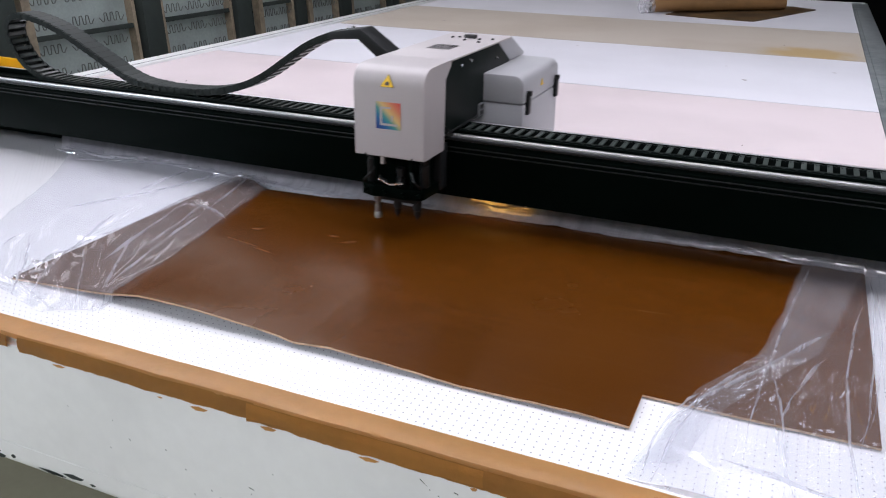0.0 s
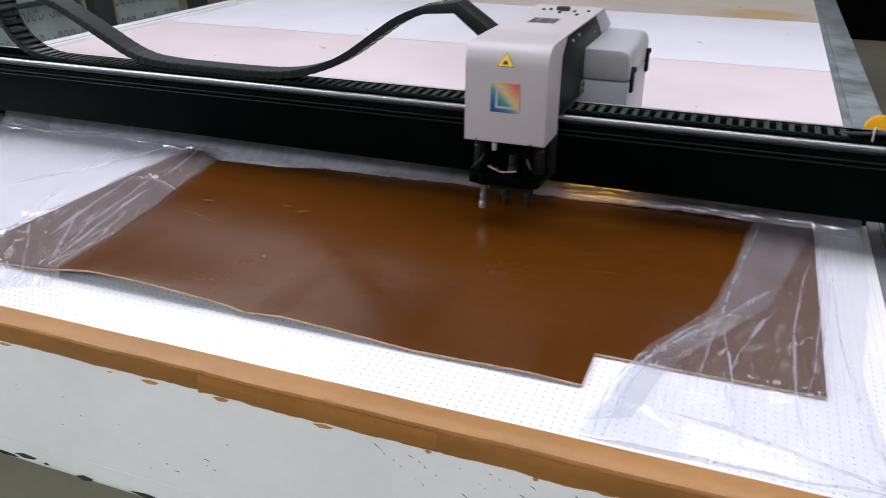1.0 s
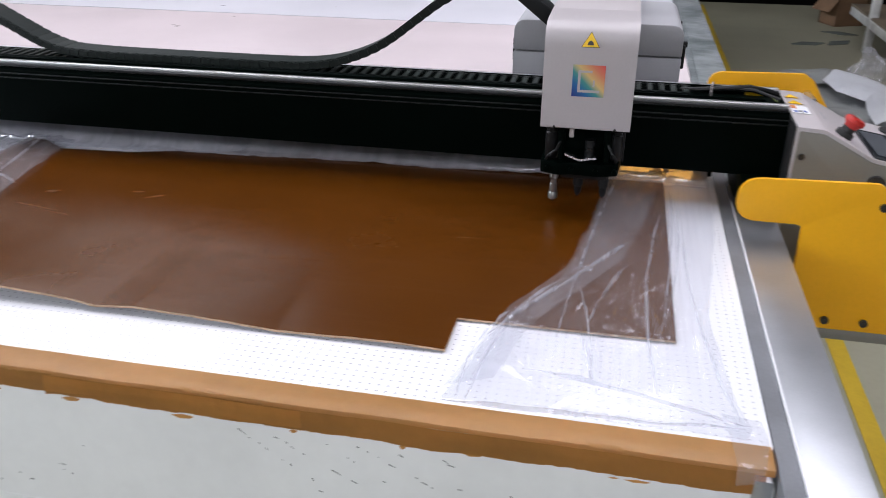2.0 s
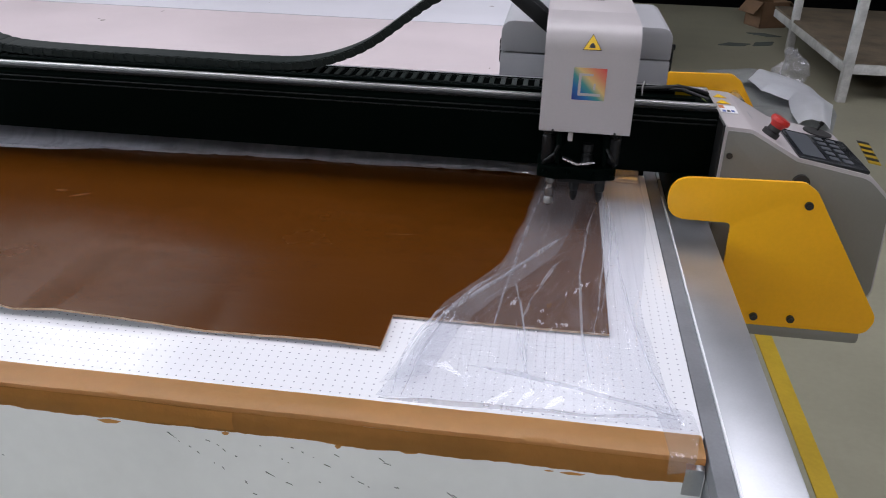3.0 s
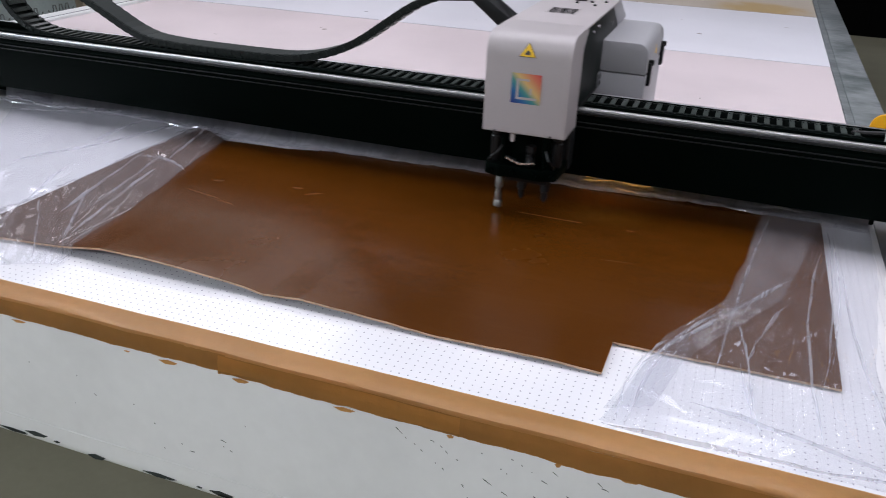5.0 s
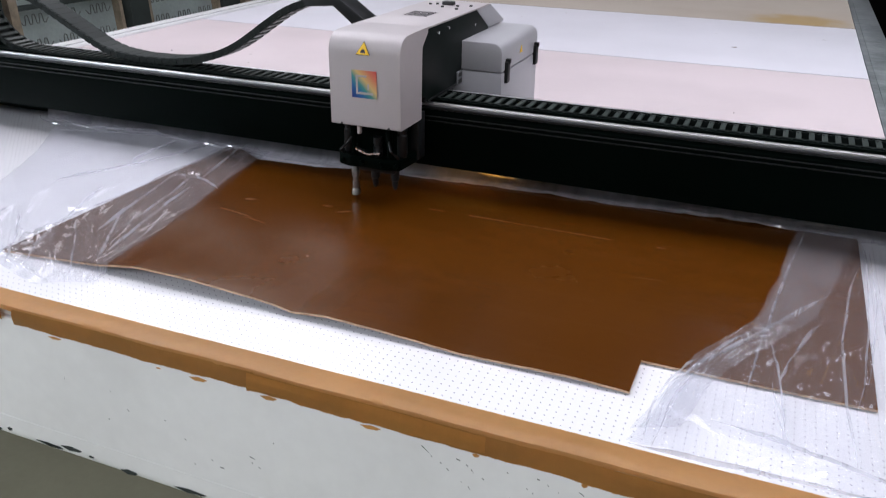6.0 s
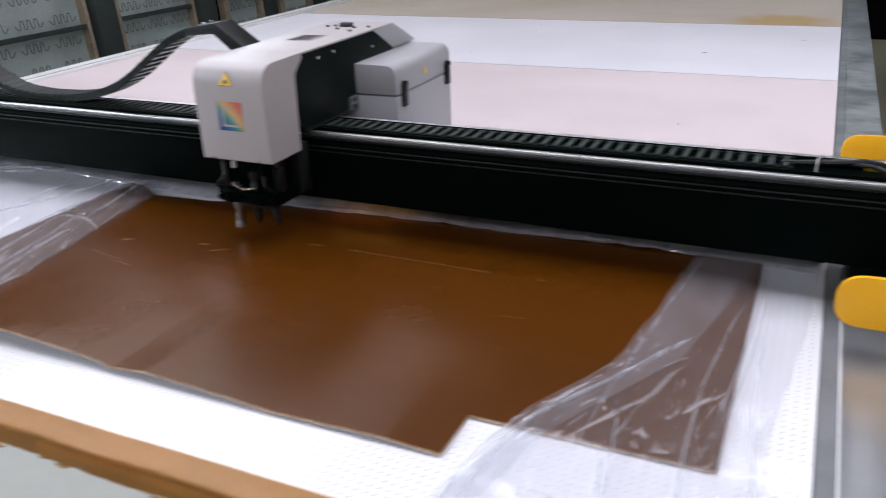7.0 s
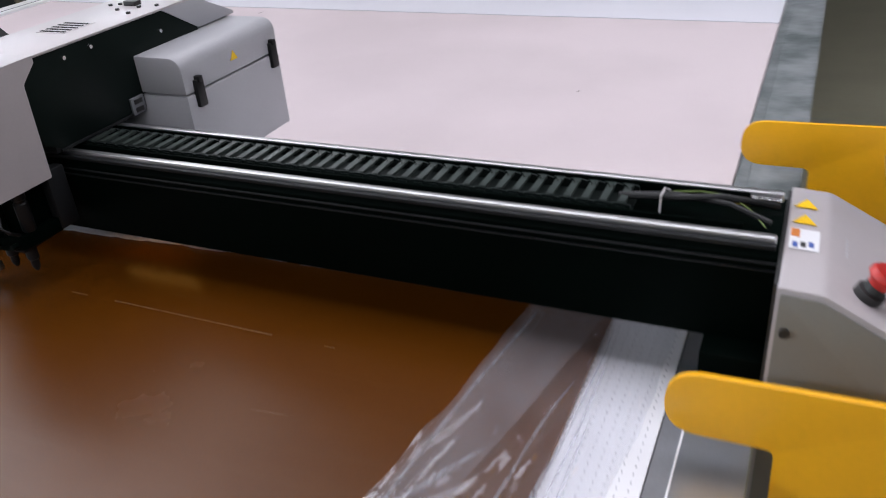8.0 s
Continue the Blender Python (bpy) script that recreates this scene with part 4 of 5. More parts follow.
    for k in range(3):
        part("print_bar", cube(-0.013 + 0.009 * k, -0.022 + 0.002 * k, 0.0007, -0.007 + 0.009 * k, -0.010 + 0.002 * k, 0.0012), M_BLUE if k != 1 else M_INK, st, smooth=False)
    for k in range(5):
        part("print_bar", cube(0.1755 + 0.001 * (k % 2), 0.800 + k * 0.010, 1.0325, 0.1795, 0.806 + k * 0.010, 1.0332), M_COVER2, g, smooth=False)
    # cables at the tray's end
    bm = bmesh.new()
    pipe(bm, [(-0.10, .827, 1.0680), (-0.02, .822, 1.0760), (0.03, .827, 1.0810), (0.07, .842, 1.0710), (0.095, .857, 1.0610)], 0.005, 8)
    pipe(bm, [(-0.10, .837, 1.0650), (-0.03, .837, 1.0730), (0.04, .817, 1.0770), (0.09, .807, 1.0630)], 0.004, 8)
    part("cable", bm, M_PLASTIC, g, "loose black cables")
    bm = bmesh.new()
    pipe(bm, [(-0.06, .842, 1.0670), (-0.03, .847, 1.0720), (0.0, .849, 1.0750), (0.025, .845, 1.0760), (0.045, .835, 1.0750), (0.065, .819, 1.0710), (0.085, .797, 1.0610)], 0.0012, 6)
    part("earth_wire", bm, M_GREEN, g, "thin green and yellow wire")
    bm = bmesh.new()
    pipe(bm, [(-0.043, .802, 1.0550), (-0.043, .807, 1.0830), (-0.040, .817, 1.0890), (-0.036, .832, 1.0810)], 0.0017, 6)
    part("cable_tie", bm, M_COVER, g, "white cable tie")
    part("tray_label", cube(0.030, .869, 1.0532, 0.098, .879, 1.0630), M_STEEL, g, "bright tray end plate")
    part("tray_label", cube(0.032, .868, 1.0532, 0.075, .870, 1.0625), M_WARN, g, "yellow strip label")


def lathe(prof, n=24):
    """A body turned about z from (radius, height) pairs."""
    bm = bmesh.new()
    rings = []
    for r, z in prof:
        if r == 0:
            rings.append([bm.verts.new((0, 0, z))])
        else:
            rings.append([bm.verts.new((r * math.cos(2 * math.pi * k / n), r * math.sin(2 * math.pi * k / n), z)) for k in range(n)])
    for a, b in zip(rings, rings[1:]):
        for k in range(n):
            q = [a[k % len(a)], a[(k + 1) % len(a)], b[(k + 1) % len(b)], b[k % len(b)]]
            q = [v for i, v in enumerate(q) if v not in q[:i]]
            if len(q) > 2:
                bm.faces.new(q)
    return bm


def left_unit(g):
    """The plain drive box on the far side of the table."""
    prof = rounded([(-3.55, 0.70), (-3.55, 0.98), (-3.42, 1.04), (-3.172, 1.068), (-3.172, 0.70)], [0.02, 0.04, 0.04, 0.004, 0.004], 5)
    part("end_cover", prism(prof, 0.682, 0.945, "y", 0.003), M_COVER, g)
    pts = [(-3.07, 0.975), (-3.07, 0.889), (-3.20, 0.889), (-3.20, 0.668), (-3.48, 0.668), (-3.50, 0.705), (-3.34, 0.962), (-3.31, 0.980)]
    prof = rounded(pts, [0.043, 0.043, 0.012, 0.012, 0.03, 0.03, 0.02, 0.02], 6)
    for y in (0.609, 1.372):
        br = part("bumper_bracket", prism(prof, y - 0.003, y + 0.005, "y", 0.0012), M_YELLOW, g, "yellow enamelled bumper bracket")
        bm = bmesh.new()
        a, b = sorted((y, 0.70 if y < 0.9 else 0.93))
        drum(bm, 0.011, b - a, (-3.33, (a + b) / 2, 0.90), 90, 0, 0, 12)
        part("standoff", bm, M_STEEL, br)
    part("drive_block", cube(-3.19, 0.71, T + 0.014, -3.09, 0.92, 0.924, 0.003), M_BLACK, g)


def gantry():
    g = thing("gantry", "black beam gantry with pale grey end units and yellow brackets", "gantry")
    beam(g)
    end_unit(g)
    left_unit(g)
    return g


# ---- the cutting head: its space has x = 0 at the middle of the cover ----


def head():
    h = thing("cutting_carriage", "pale grey cutting carriage astride the beam", "cutting carriage")
    w = 0.0825
    # front cover: a folded hood, round on top
    side = rounded([(0.600, 1.049), (0.600, 1.241), (0.742, 1.243), (0.742, 1.232), (0.712, 1.205), (0.707, 1.049)], [0.004, 0.045, 0, 0, 0.01, 0.004], 8)
    bm = prism(side, -w, w, "x")
    top_edges = [e for e in bm.edges if all(abs(abs(v.co.x) - w) < 1e-5 for v in e.verts) and abs(e.verts[0].co.x - e.verts[1].co.x) < 1e-5
                 and (e.verts[0].co.y + e.verts[1].co.y) / 2 < 0.705 and (e.verts[0].co.z + e.verts[1].co.z) / 2 > 1.05]
    bmesh.ops.bevel(bm, geom=top_edges, offset=0.012, segments=5, affect="EDGES", profile=0.5, clamp_overlap=True)
    part("front_cover", bm, M_COVER, h, "pale grey moulded hood")
    # long housing over the beam
    prof = rounded([(0.700, 1.205), (0.742, 1.2382), (1.045, 1.2382), (1.135, 1.186), (1.135, 1.085), (0.745, 1.085), (0.716, 1.10)], [0.004, 0.004, 0.012, 0.01, 0.004, 0.01, 0.004], 4)
    part("housing", prism(prof, -w + 0.002, w - 0.002, "x", 0.0015), M_HOUSING, h, "dark charcoal side housing")
    part("top_cover", cube(-w, 0.7422, 1.2385, w, 1.140, 1.243, 0.001), M_COVER, h, "pale grey top cover")
    prof = [(1.047, 1.2383), (1.140, 1.2425), (1.250, 1.190), (1.250, 1.1835), (1.1375, 1.1835)]
    part("rear_slope", prism(prof, -w + 0.0005, w - 0.0005, "x", 0.001), M_COVER2, h, "grey sloped rear cover")
    vent = part("vent", cube(-0.036, 0.860, 1.2431, 0.028, 0.935, 1.2439), M_COVER, h, "row of vent slits")
    for k in range(5):
        part("slit", cube(-0.033, 0.865 + 0.0135 * k, 1.2438, 0.025, 0.8705 + 0.0135 * k, 1.2446), M_BLACK, vent, smooth=False)
    for px, py in ((-0.045, 1.05), (-0.03, 1.06), (0.045, 1.00), (0.03, 1.045), (0.0, 1.02), (0.06, 1.06)):
        bm = bmesh.new()
        drum(bm, 0.004, 0.004, (px, py, 1.2445), n=12)
        part("screw", bm, M_INK, h)
    part("top_socket", cube(-0.015, 1.052, 1.243, 0.015, 1.070, 1.252, 0.002), M_INK, h)
    for py, pz in ((0.80, 1.222), (0.86, 1.224), (1.03, 1.205)):
        bm = bmesh.new()
        drum(bm, 0.0035, 0.004, (w, py, pz), 0, 90, 0, 10)
        part("screw", bm, M_STEEL, h)
    # carriage plate and sliders on the rails
    part("carriage", cube(-w + 0.004, 0.735, 1.078, w - 0.004, 0.915, 1.092, 0.002), M_CHARCOAL, h)
    for y in (0.7695, 0.8915):
        for x in (-0.05, 0.05):
            part("slider", cube(x - 0.022, y - 0.014, 1.0735, x + 0.022, y + 0.014, 1.084, 0.002), M_STEEL, h)
    clip = part("side_clip", cube(w - 0.002, 0.912, 1.080, w + 0.003, 0.946, 1.112, 0.002), M_STRIP, h, "grey slotted bracket")
    for q in (1.084, 1.099):
        part("slot", cube(w + 0.002, 0.919, q, w + 0.0042, 0.939, q + 0.009, 0.001), M_INK, clip)
    part("side_flange", cube(w - 0.0025, 0.742, 1.0795, w + 0.0012, 0.912, 1.0845, 0.001), M_CHARCOAL, h, "thin metal flange")
    # rear motor box with split line and latches
    x1, ya, yb = 0.183, 0.950, 1.244
    up = rounded([(-x1, 1.112), (-x1, 1.180), (x1, 1.180), (x1, 1.112)], [0, 0.028, 0.028, 0], 6)
    box_top = part("rear_box_lid", prism(up, ya, yb, "y", 0.003), M_COVER2, h, "light grey motor box lid")
    low_box = part("rear_box", prism(rounded([(-x1, 0.955), (-x1, 1.109), (x1, 1.109), (x1, 0.955)], 0.003, 2), ya + 0.001, yb - 0.001, "y", 0.002), M_COVER2, h, "light grey motor box")
    for sx in (-1, 1):
        for y in (0.984, 1.221):
            la = part("latch", cube(sx * x1 - 0.004, y - 0.011, 1.082, sx * x1 + 0.008, y + 0.011, 1.134, 0.003), M_PLASTIC, h, "black box latch")
            part("latch_hook", cube(sx * x1 - 0.002, y - 0.006, 1.128, sx * x1 + 0.0115, y + 0.006, 1.140, 0.002), M_PLASTIC, la)
    tri = prism([(1.088, 1.135), (1.110, 1.135), (1.099, 1.153)], x1 + 0.0002, x1 + 0.001, "x")
    part("warning_sticker", tri, M_WARN, h, "yellow triangular warning sticker", smooth=False)
    # emblem and warning triangle on the front
    em = part("emblem", bmesh_square(0.058), M_LOGO, h, "square emblem in rainbow colours", smooth=False, at=pose(0.0, 0.5985, 1.141))
    for x0, z0, x1, z1 in ((-0.019, -0.021, -0.0145, 0.019), (-0.0145, -0.021, 0.021, -0.0165), (-0.0145, 0.0150, 0.006, 0.019), (0.008, -0.010, 0.0115, 0.002)):
        pts = [(x0, z0), (x1, z0), (x1, z1), (x0, z1)]
        part("emblem_line", prism(pts, -0.0012, -0.0004, "y"), M_COVER, em, smooth=False)
    ws = part("warning_sticker", prism([(-0.0165, -0.012), (0.0165, -0.012), (0, 0.016)], -0.0006, 0.0006, "y"), M_INK, h, "yellow triangular warning sticker", smooth=False,
              at=pose(-0.001, 0.6010, 1.2130, -20, 0, 0))
    part("sticker_field", prism([(-0.0150, -0.0112), (0.0150, -0.0112), (0, 0.0142)], -0.0014, -0.0006, "y"), M_WARN, ws, smooth=False)
    part("sticker_sign", prism([(-0.0055, -0.008), (0.0055, -0.008), (0.0045, -0.0035), (0.0012, 0.000), (-0.0012, 0.000), (-0.0045, -0.0035)], -0.0019, -0.0013, "y"), M_INK, ws, smooth=False)
    for x in (-0.057, 0.055):
        bm = bmesh.new()
        drum(bm, 0.0024, 0.003, (x, 0.5995, 1.052), 90, 0, 0, 10)
        part("screw", bm, M_INK, h)
    # tool holder under the hood: posts, a shaped plate, cylinders and fittings
    part("tool_block", cube(-0.046, 0.645, 0.970, 0.060, 0.72, 1.056, 0.004), M_BLACK, h, "black tool holder block")
    outline = rounded([(-0.080, 0.622), (-0.046, 0.610), (-0.020, 0.618), (0.030, 0.614), (0.068, 0.626), (0.074, 0.70), (0.060, 0.725), (-0.066, 0.725), (-0.080, 0.68)], 0.008, 3)
    part("tool_plate", prism(outline, 0.952, 0.976, "z", 0.003), M_BLACK, h, "black tool plate")
    part("under_plate", cube(-0.040, 0.635, 0.937, 0.050, 0.70, 0.9518, 0.003), M_CHARCOAL, h)
    part("slide_plate", cube(0.056, 0.70, 0.955, 0.078, 0.738, 1.06, 0.002), M_CHARCOAL, h, "dark slide")
    for x, y, rad, top in ((-0.062, 0.642, 0.0125, 1.050), (0.062, 0.650, 0.0115, 1.048), (0.012, 0.632, 0.010, 1.02)):
        part("air_cylinder", lathe([(0, 0.976), (rad * 0.8, 0.976), (rad, 0.980), (rad, top - 0.022), (rad * 0.82, top - 0.020), (rad * 0.82, top - 0.016), (rad, top - 0.014), (rad, top), (0, top)], 16), M_PLASTIC, h,
             "small black air cylinder", at=pose(x, y, 0))
    part("pin", prism([(-0.034, 0.992), (-0.006, 0.982), (0.026, 0.988), (0.026, 0.9915), (-0.006, 0.986), (-0.034, 0.996)], 0.612, 0.6225, "y"), M_STEEL, h, "bright spring clip")
    for x in (-0.042, 0.044):
        bm = bmesh.new()
        drum(bm, 0.007, 0.030, (x, 0.622, 1.028), n=14)
        drum(bm, 0.0045, 0.05, (x, 0.622, 1.005), n=12)
        part("air_fitting", bm, M_BLACK, h)
    part("white_fitting", cube(-0.028, 0.612, 1.028, -0.019, 0.621, 1.049, 0.002), M_COVER, h, "white plastic air fitting")
    for pts in ([(-0.042, 0.620, 1.02), (-0.050, 0.604, 1.005), (-0.066, 0.606, 0.990), (-0.070, 0.625, 0.978)], [(0.044, 0.620, 1.02), (0.056, 0.606, 1.00), (0.064, 0.612, 0.990), (0.062, 0.630, 0.977)]):
        bm = bmesh.new()
        pipe(bm, pts, 0.003, 8)
        part("air_hose", bm, M_PLASTIC, h, "thin black air hose")
    part("work_light", cube(0.075, 0.800, 0.9215, 0.235, 0.812, 0.9270, 0.001), M_AMBER, h, "amber light strip under the beam", smooth=False)
    # unseen lip added to keep the strip's mirror image out of the hide
    part("light_shade", cube(0.070, 0.792, 0.9155, 0.240, 0.797, 0.9270, 0.001), M_BLACK, h, "added black lip hiding the light strip's reflection")
    for x in (-0.066, -0.02, 0.026, 0.062):
        bm = bmesh.new()
        drum(bm, 0.0048, 0.012, (x, 0.614, 0.964), 90, 0, 0, 12)
        part("set_screw", bm, M_BLACK, h)
    # tool noses: the pen with its foot, and raised blades
    pen = new("pen_unit")
    pen.parent = h
    pen.empty_display_size = 0.02
    part("pen_body", lathe([(0, 0.870), (0.0055, 0.870), (0.0078, 0.882), (0.0078, 0.896), (0.0060, 0.898), (0.0060, 0.906), (0.0092, 0.910), (0.0092, 0.926), (0.0070, 0.930), (0.0070, 0.965), (0, 0.965)], 16), M_TOOL, pen,
         "bright steel pen holder", at=pose(-0.054, 0.648, 0))
    part("pen_nib", lathe([(0, 0.8575), (0.0012, 0.858), (0.0035, 0.872), (0, 0.873)], 10), M_PLASTIC, pen, at=pose(-0.054, 0.648, 0))
    part("pen_foot", lathe([(0.004, 0.866), (0.010, 0.866), (0.010, 0.878), (0.0085, 0.880), (0.004, 0.880)], 16), M_TOOL, pen, at=pose(-0.054, 0.648, 0))
    for x, mat, name in ((-0.006, M_PLASTIC, "dark blade nose"), (0.043, M_CHARCOAL, "dull steel blade nose")):
        part("blade_nose", lathe([(0, 0.884), (0.003, 0.884), (0.007, 0.893), (0.007, 0.905), (0.010, 0.908), (0.010, 0.932), (0, 0.932)], 16), mat, h, name, at=pose(x, 0.652, 0.012))
    # chain bracket on the side
    bm = prism([(-0.262, 1.271), (-0.240, 1.276), (-0.172, 1.286), (-0.098, 1.236), (-0.082, 1.222), (-0.082, 1.186), (-0.180, 1.262), (-0.255, 1.256)], 0.795, 0.858, "y", 0.002)
    part("chain_bracket", bm, M_CHARCOAL, h, "bent dark steel chain bracket")
    for y in (0.812, 0.84):
        bm = bmesh.new()
        drum(bm, 0.004, 0.005, (-0.215, y, 1.2815), n=10)
        part("screw", bm, M_STEEL, h)
    return h, pen


def bmesh_square(s):
    return prism([(-s / 2, -s / 2), (s / 2, -s / 2), (s / 2, s / 2), (-s / 2, s / 2)], -0.0004, 0.0004, "y")


# ---- the cable chain ----
PITCH = 0.024
TRAY_Z = 1.0622


def chain_line(c):
    """The chain's line in x and z for a head at c: along the tray to the loop, over it and back to the head's bracket."""
    tip = c - 0.262
    lx = -2.42 + 0.56 * (c + 1.0815)
    z = TRAY_Z
    pts = [(-0.08, z), (-0.5, z), (-0.9, z), (lx + 0.36, z), (lx + 0.20, z), (lx + 0.10, z + 0.008), (lx + 0.035, z + 0.045),
           (lx + 0.0, z + 0.100), (lx - 0.005, z + 0.145), (lx + 0.025, z + 0.178), (lx + 0.08, z + 0.180), (lx + 0.15, z + 0.165),
           (lx + 0.22, z + 0.140), (lx + 0.33, z + 0.083), (lx + 0.44, z + 0.026), (lx + 0.54, z + 0.017)]
    k = 1 - 0.13 * min(1.0, max(0.0, (c + 1.0815) / 0.8))
    pts += [(tip - 0.62 * k, z + 0.0165)] if tip - 0.62 * k > lx + 0.56 else []
    pts += [(tip - a * k, z + b) for a, b in ((0.50, 0.0165), (0.39, 0.019), (0.30, 0.036), (0.21, 0.070), (0.12, 0.130), (0.055, 0.172), (-0.01, 0.196))]
    pts = [p for i, p in enumerate(pts) if i < 2 or i > 2 or p[0] > lx + 0.5]
    # smooth the corners
    for _ in range(3):
        out = [pts[0]]
        for a, b in zip(pts, pts[1:]):
            out += [(0.75 * a[0] + 0.25 * b[0], 0.75 * a[1] + 0.25 * b[1]), (0.25 * a[0] + 0.75 * b[0], 0.25 * a[1] + 0.75 * b[1])]
        pts = out + [pts[-1]]
    p = np.array(pts)
    return p, np.r_[0, np.cumsum(np.hypot(*np.diff(p, axis=0).T))]


def link_mesh():
    """One link: two side plates with a waisted outline, a wide bar above and a narrow one below."""
    bm = bmesh.new()
    for s in (-1, 1):
        pr = prism(rounded([(-0.0125, -0.0065), (-0.0125, 0.0065), (-0.004, 0.0082), (0.009, 0.0082), (0.0128, 0.0050), (0.0128, -0.0050), (0.009, -0.0082), (-0.004, -0.0082)], 0.002, 2),
                   s * 0.0292 - 0.0022, s * 0.0292 + 0.0022, "y")
        me = bpy.data.meshes.new("tmp")
        pr.to_mesh(me)
        pr.free()
        bm.from_mesh(me)
        bpy.data.meshes.remove(me)
        box(bm, -0.006, s * 0.0310, -0.0045, 0.007, s * 0.0330, 0.0060)
    box(bm, -0.0116, -0.0275, 0.0055, 0.0118, 0.0275, 0.0090)
    bm.faces.ensure_lookup_table()
    done = len(bm.faces)
    box(bm, -0.0050, -0.0275, -0.0088, 0.0050, 0.0275, -0.0052)
    bm.faces.ensure_lookup_table()
    for f in bm.faces[done:]:
        f.material_index = 1
    return mesh_of("link", bm, M_LINK, M_RUNG, smooth=True)


def chain():
    ch = thing("cable_chain", "black segmented plastic cable chain looped along the beam", "cable chain")
    me = link_mesh()
    p, s = chain_line(-1.0815)
    count = int(s[-1] / PITCH)
    links = []
    for i in range(count):
        ob = new("link", me)
        ob.parent = ch
        links.append(ob)
    return ch, links


# ---- background ----


def spring_racks():
    """Sprung seat frames leaning in a row along the hall's side."""
    rnd = random.Random(8)
    for y, wide in ((1.00, 0.70), (1.95, 0.70), (2.83, 0.64), (3.74, 0.40), (4.36, 0.40), (5.00, 0.62), (5.95, 0.62)):
        lean = 4 + rnd.uniform(-1, 1)
        f = thing("spring_frame", "seat frame with wavy springs on grey backing", "spring frame", "row of seat frames")
        bm = bmesh.new()
        box(bm, -0.02, 0.0, 0.0, 0.03, 0.048, 1.75)
        box(bm, -0.02, wide - 0.022, 0.0, 0.03, wide, 1.75)
        for z in (0.05, 1.68):
            box(bm, -0.018, 0.048, z, 0.028, wide - 0.022, z + 0.06)
        part("frame", bm, M_WOOD, f, "pale timber frame", smooth=False)
        part("backing", cube(-0.030, 0.01, 0.02, -0.021, wide - 0.01, 1.73), M_BOARD, f, "grey backing board")
        sets = 3 if wide > 0.5 else 2
        gap = (wide - 0.09) / sets
        part("crossbar", cube(0.005, 0.05, 0.915, 0.026, wide - 0.024, 0.94, 0.002), M_PAD, f, "dark crossbar")
        for r in range(12):
            z = 0.28 + r * 0.118
            bm = bmesh.new()
            for g in range(sets):
                pts = []
                for i in range(7):
                    y0, up = 0.075 + gap * g + 0.0205 * i, 0.021 if i % 2 else -0.021
                    pts += [(0.015, y0 - 0.0085 + 0.0085 * q, z + up * h) for q, h in ((0, 0.75), (0.25, 1.0), (1.75, 1.0), (2, 0.75))]
                pts = [(0.015, pts[0][1] - 0.014, z)] + pts + [(0.015, pts[-1][1] + 0.014, z)]
                pipe(bm, pts, 0.0028, 5)
            part("spring", bm, M_WIRE, f)
        f.matrix_basis = pose(-3.62 - 0.04 * rnd.random(), y, 0.0, 0, -lean, rnd.uniform(-3, 3))
        pd = solo("felt_pad", cube(-0.03, 0, 0, 0.05, 0.15, 1.5 + 0.2 * rnd.random(), 0.012), M_PAD, "dark grey felt pad stood on edge", "felt pad", "felt pads between the frames",
                  at=pose(-3.63, y + wide + 0.02, 0.0, 0, -3, rnd.uniform(-4, 4)))
    # near-black sheet put in for the dark background between the frames
    solo("dark_screen", cube(-4.15, 0.2, 0, -4.10, 8.0, 2.3), M_DARKWALL, "near-black sheet standing in for the dark behind the seat frames", "curtain", kind="structure")


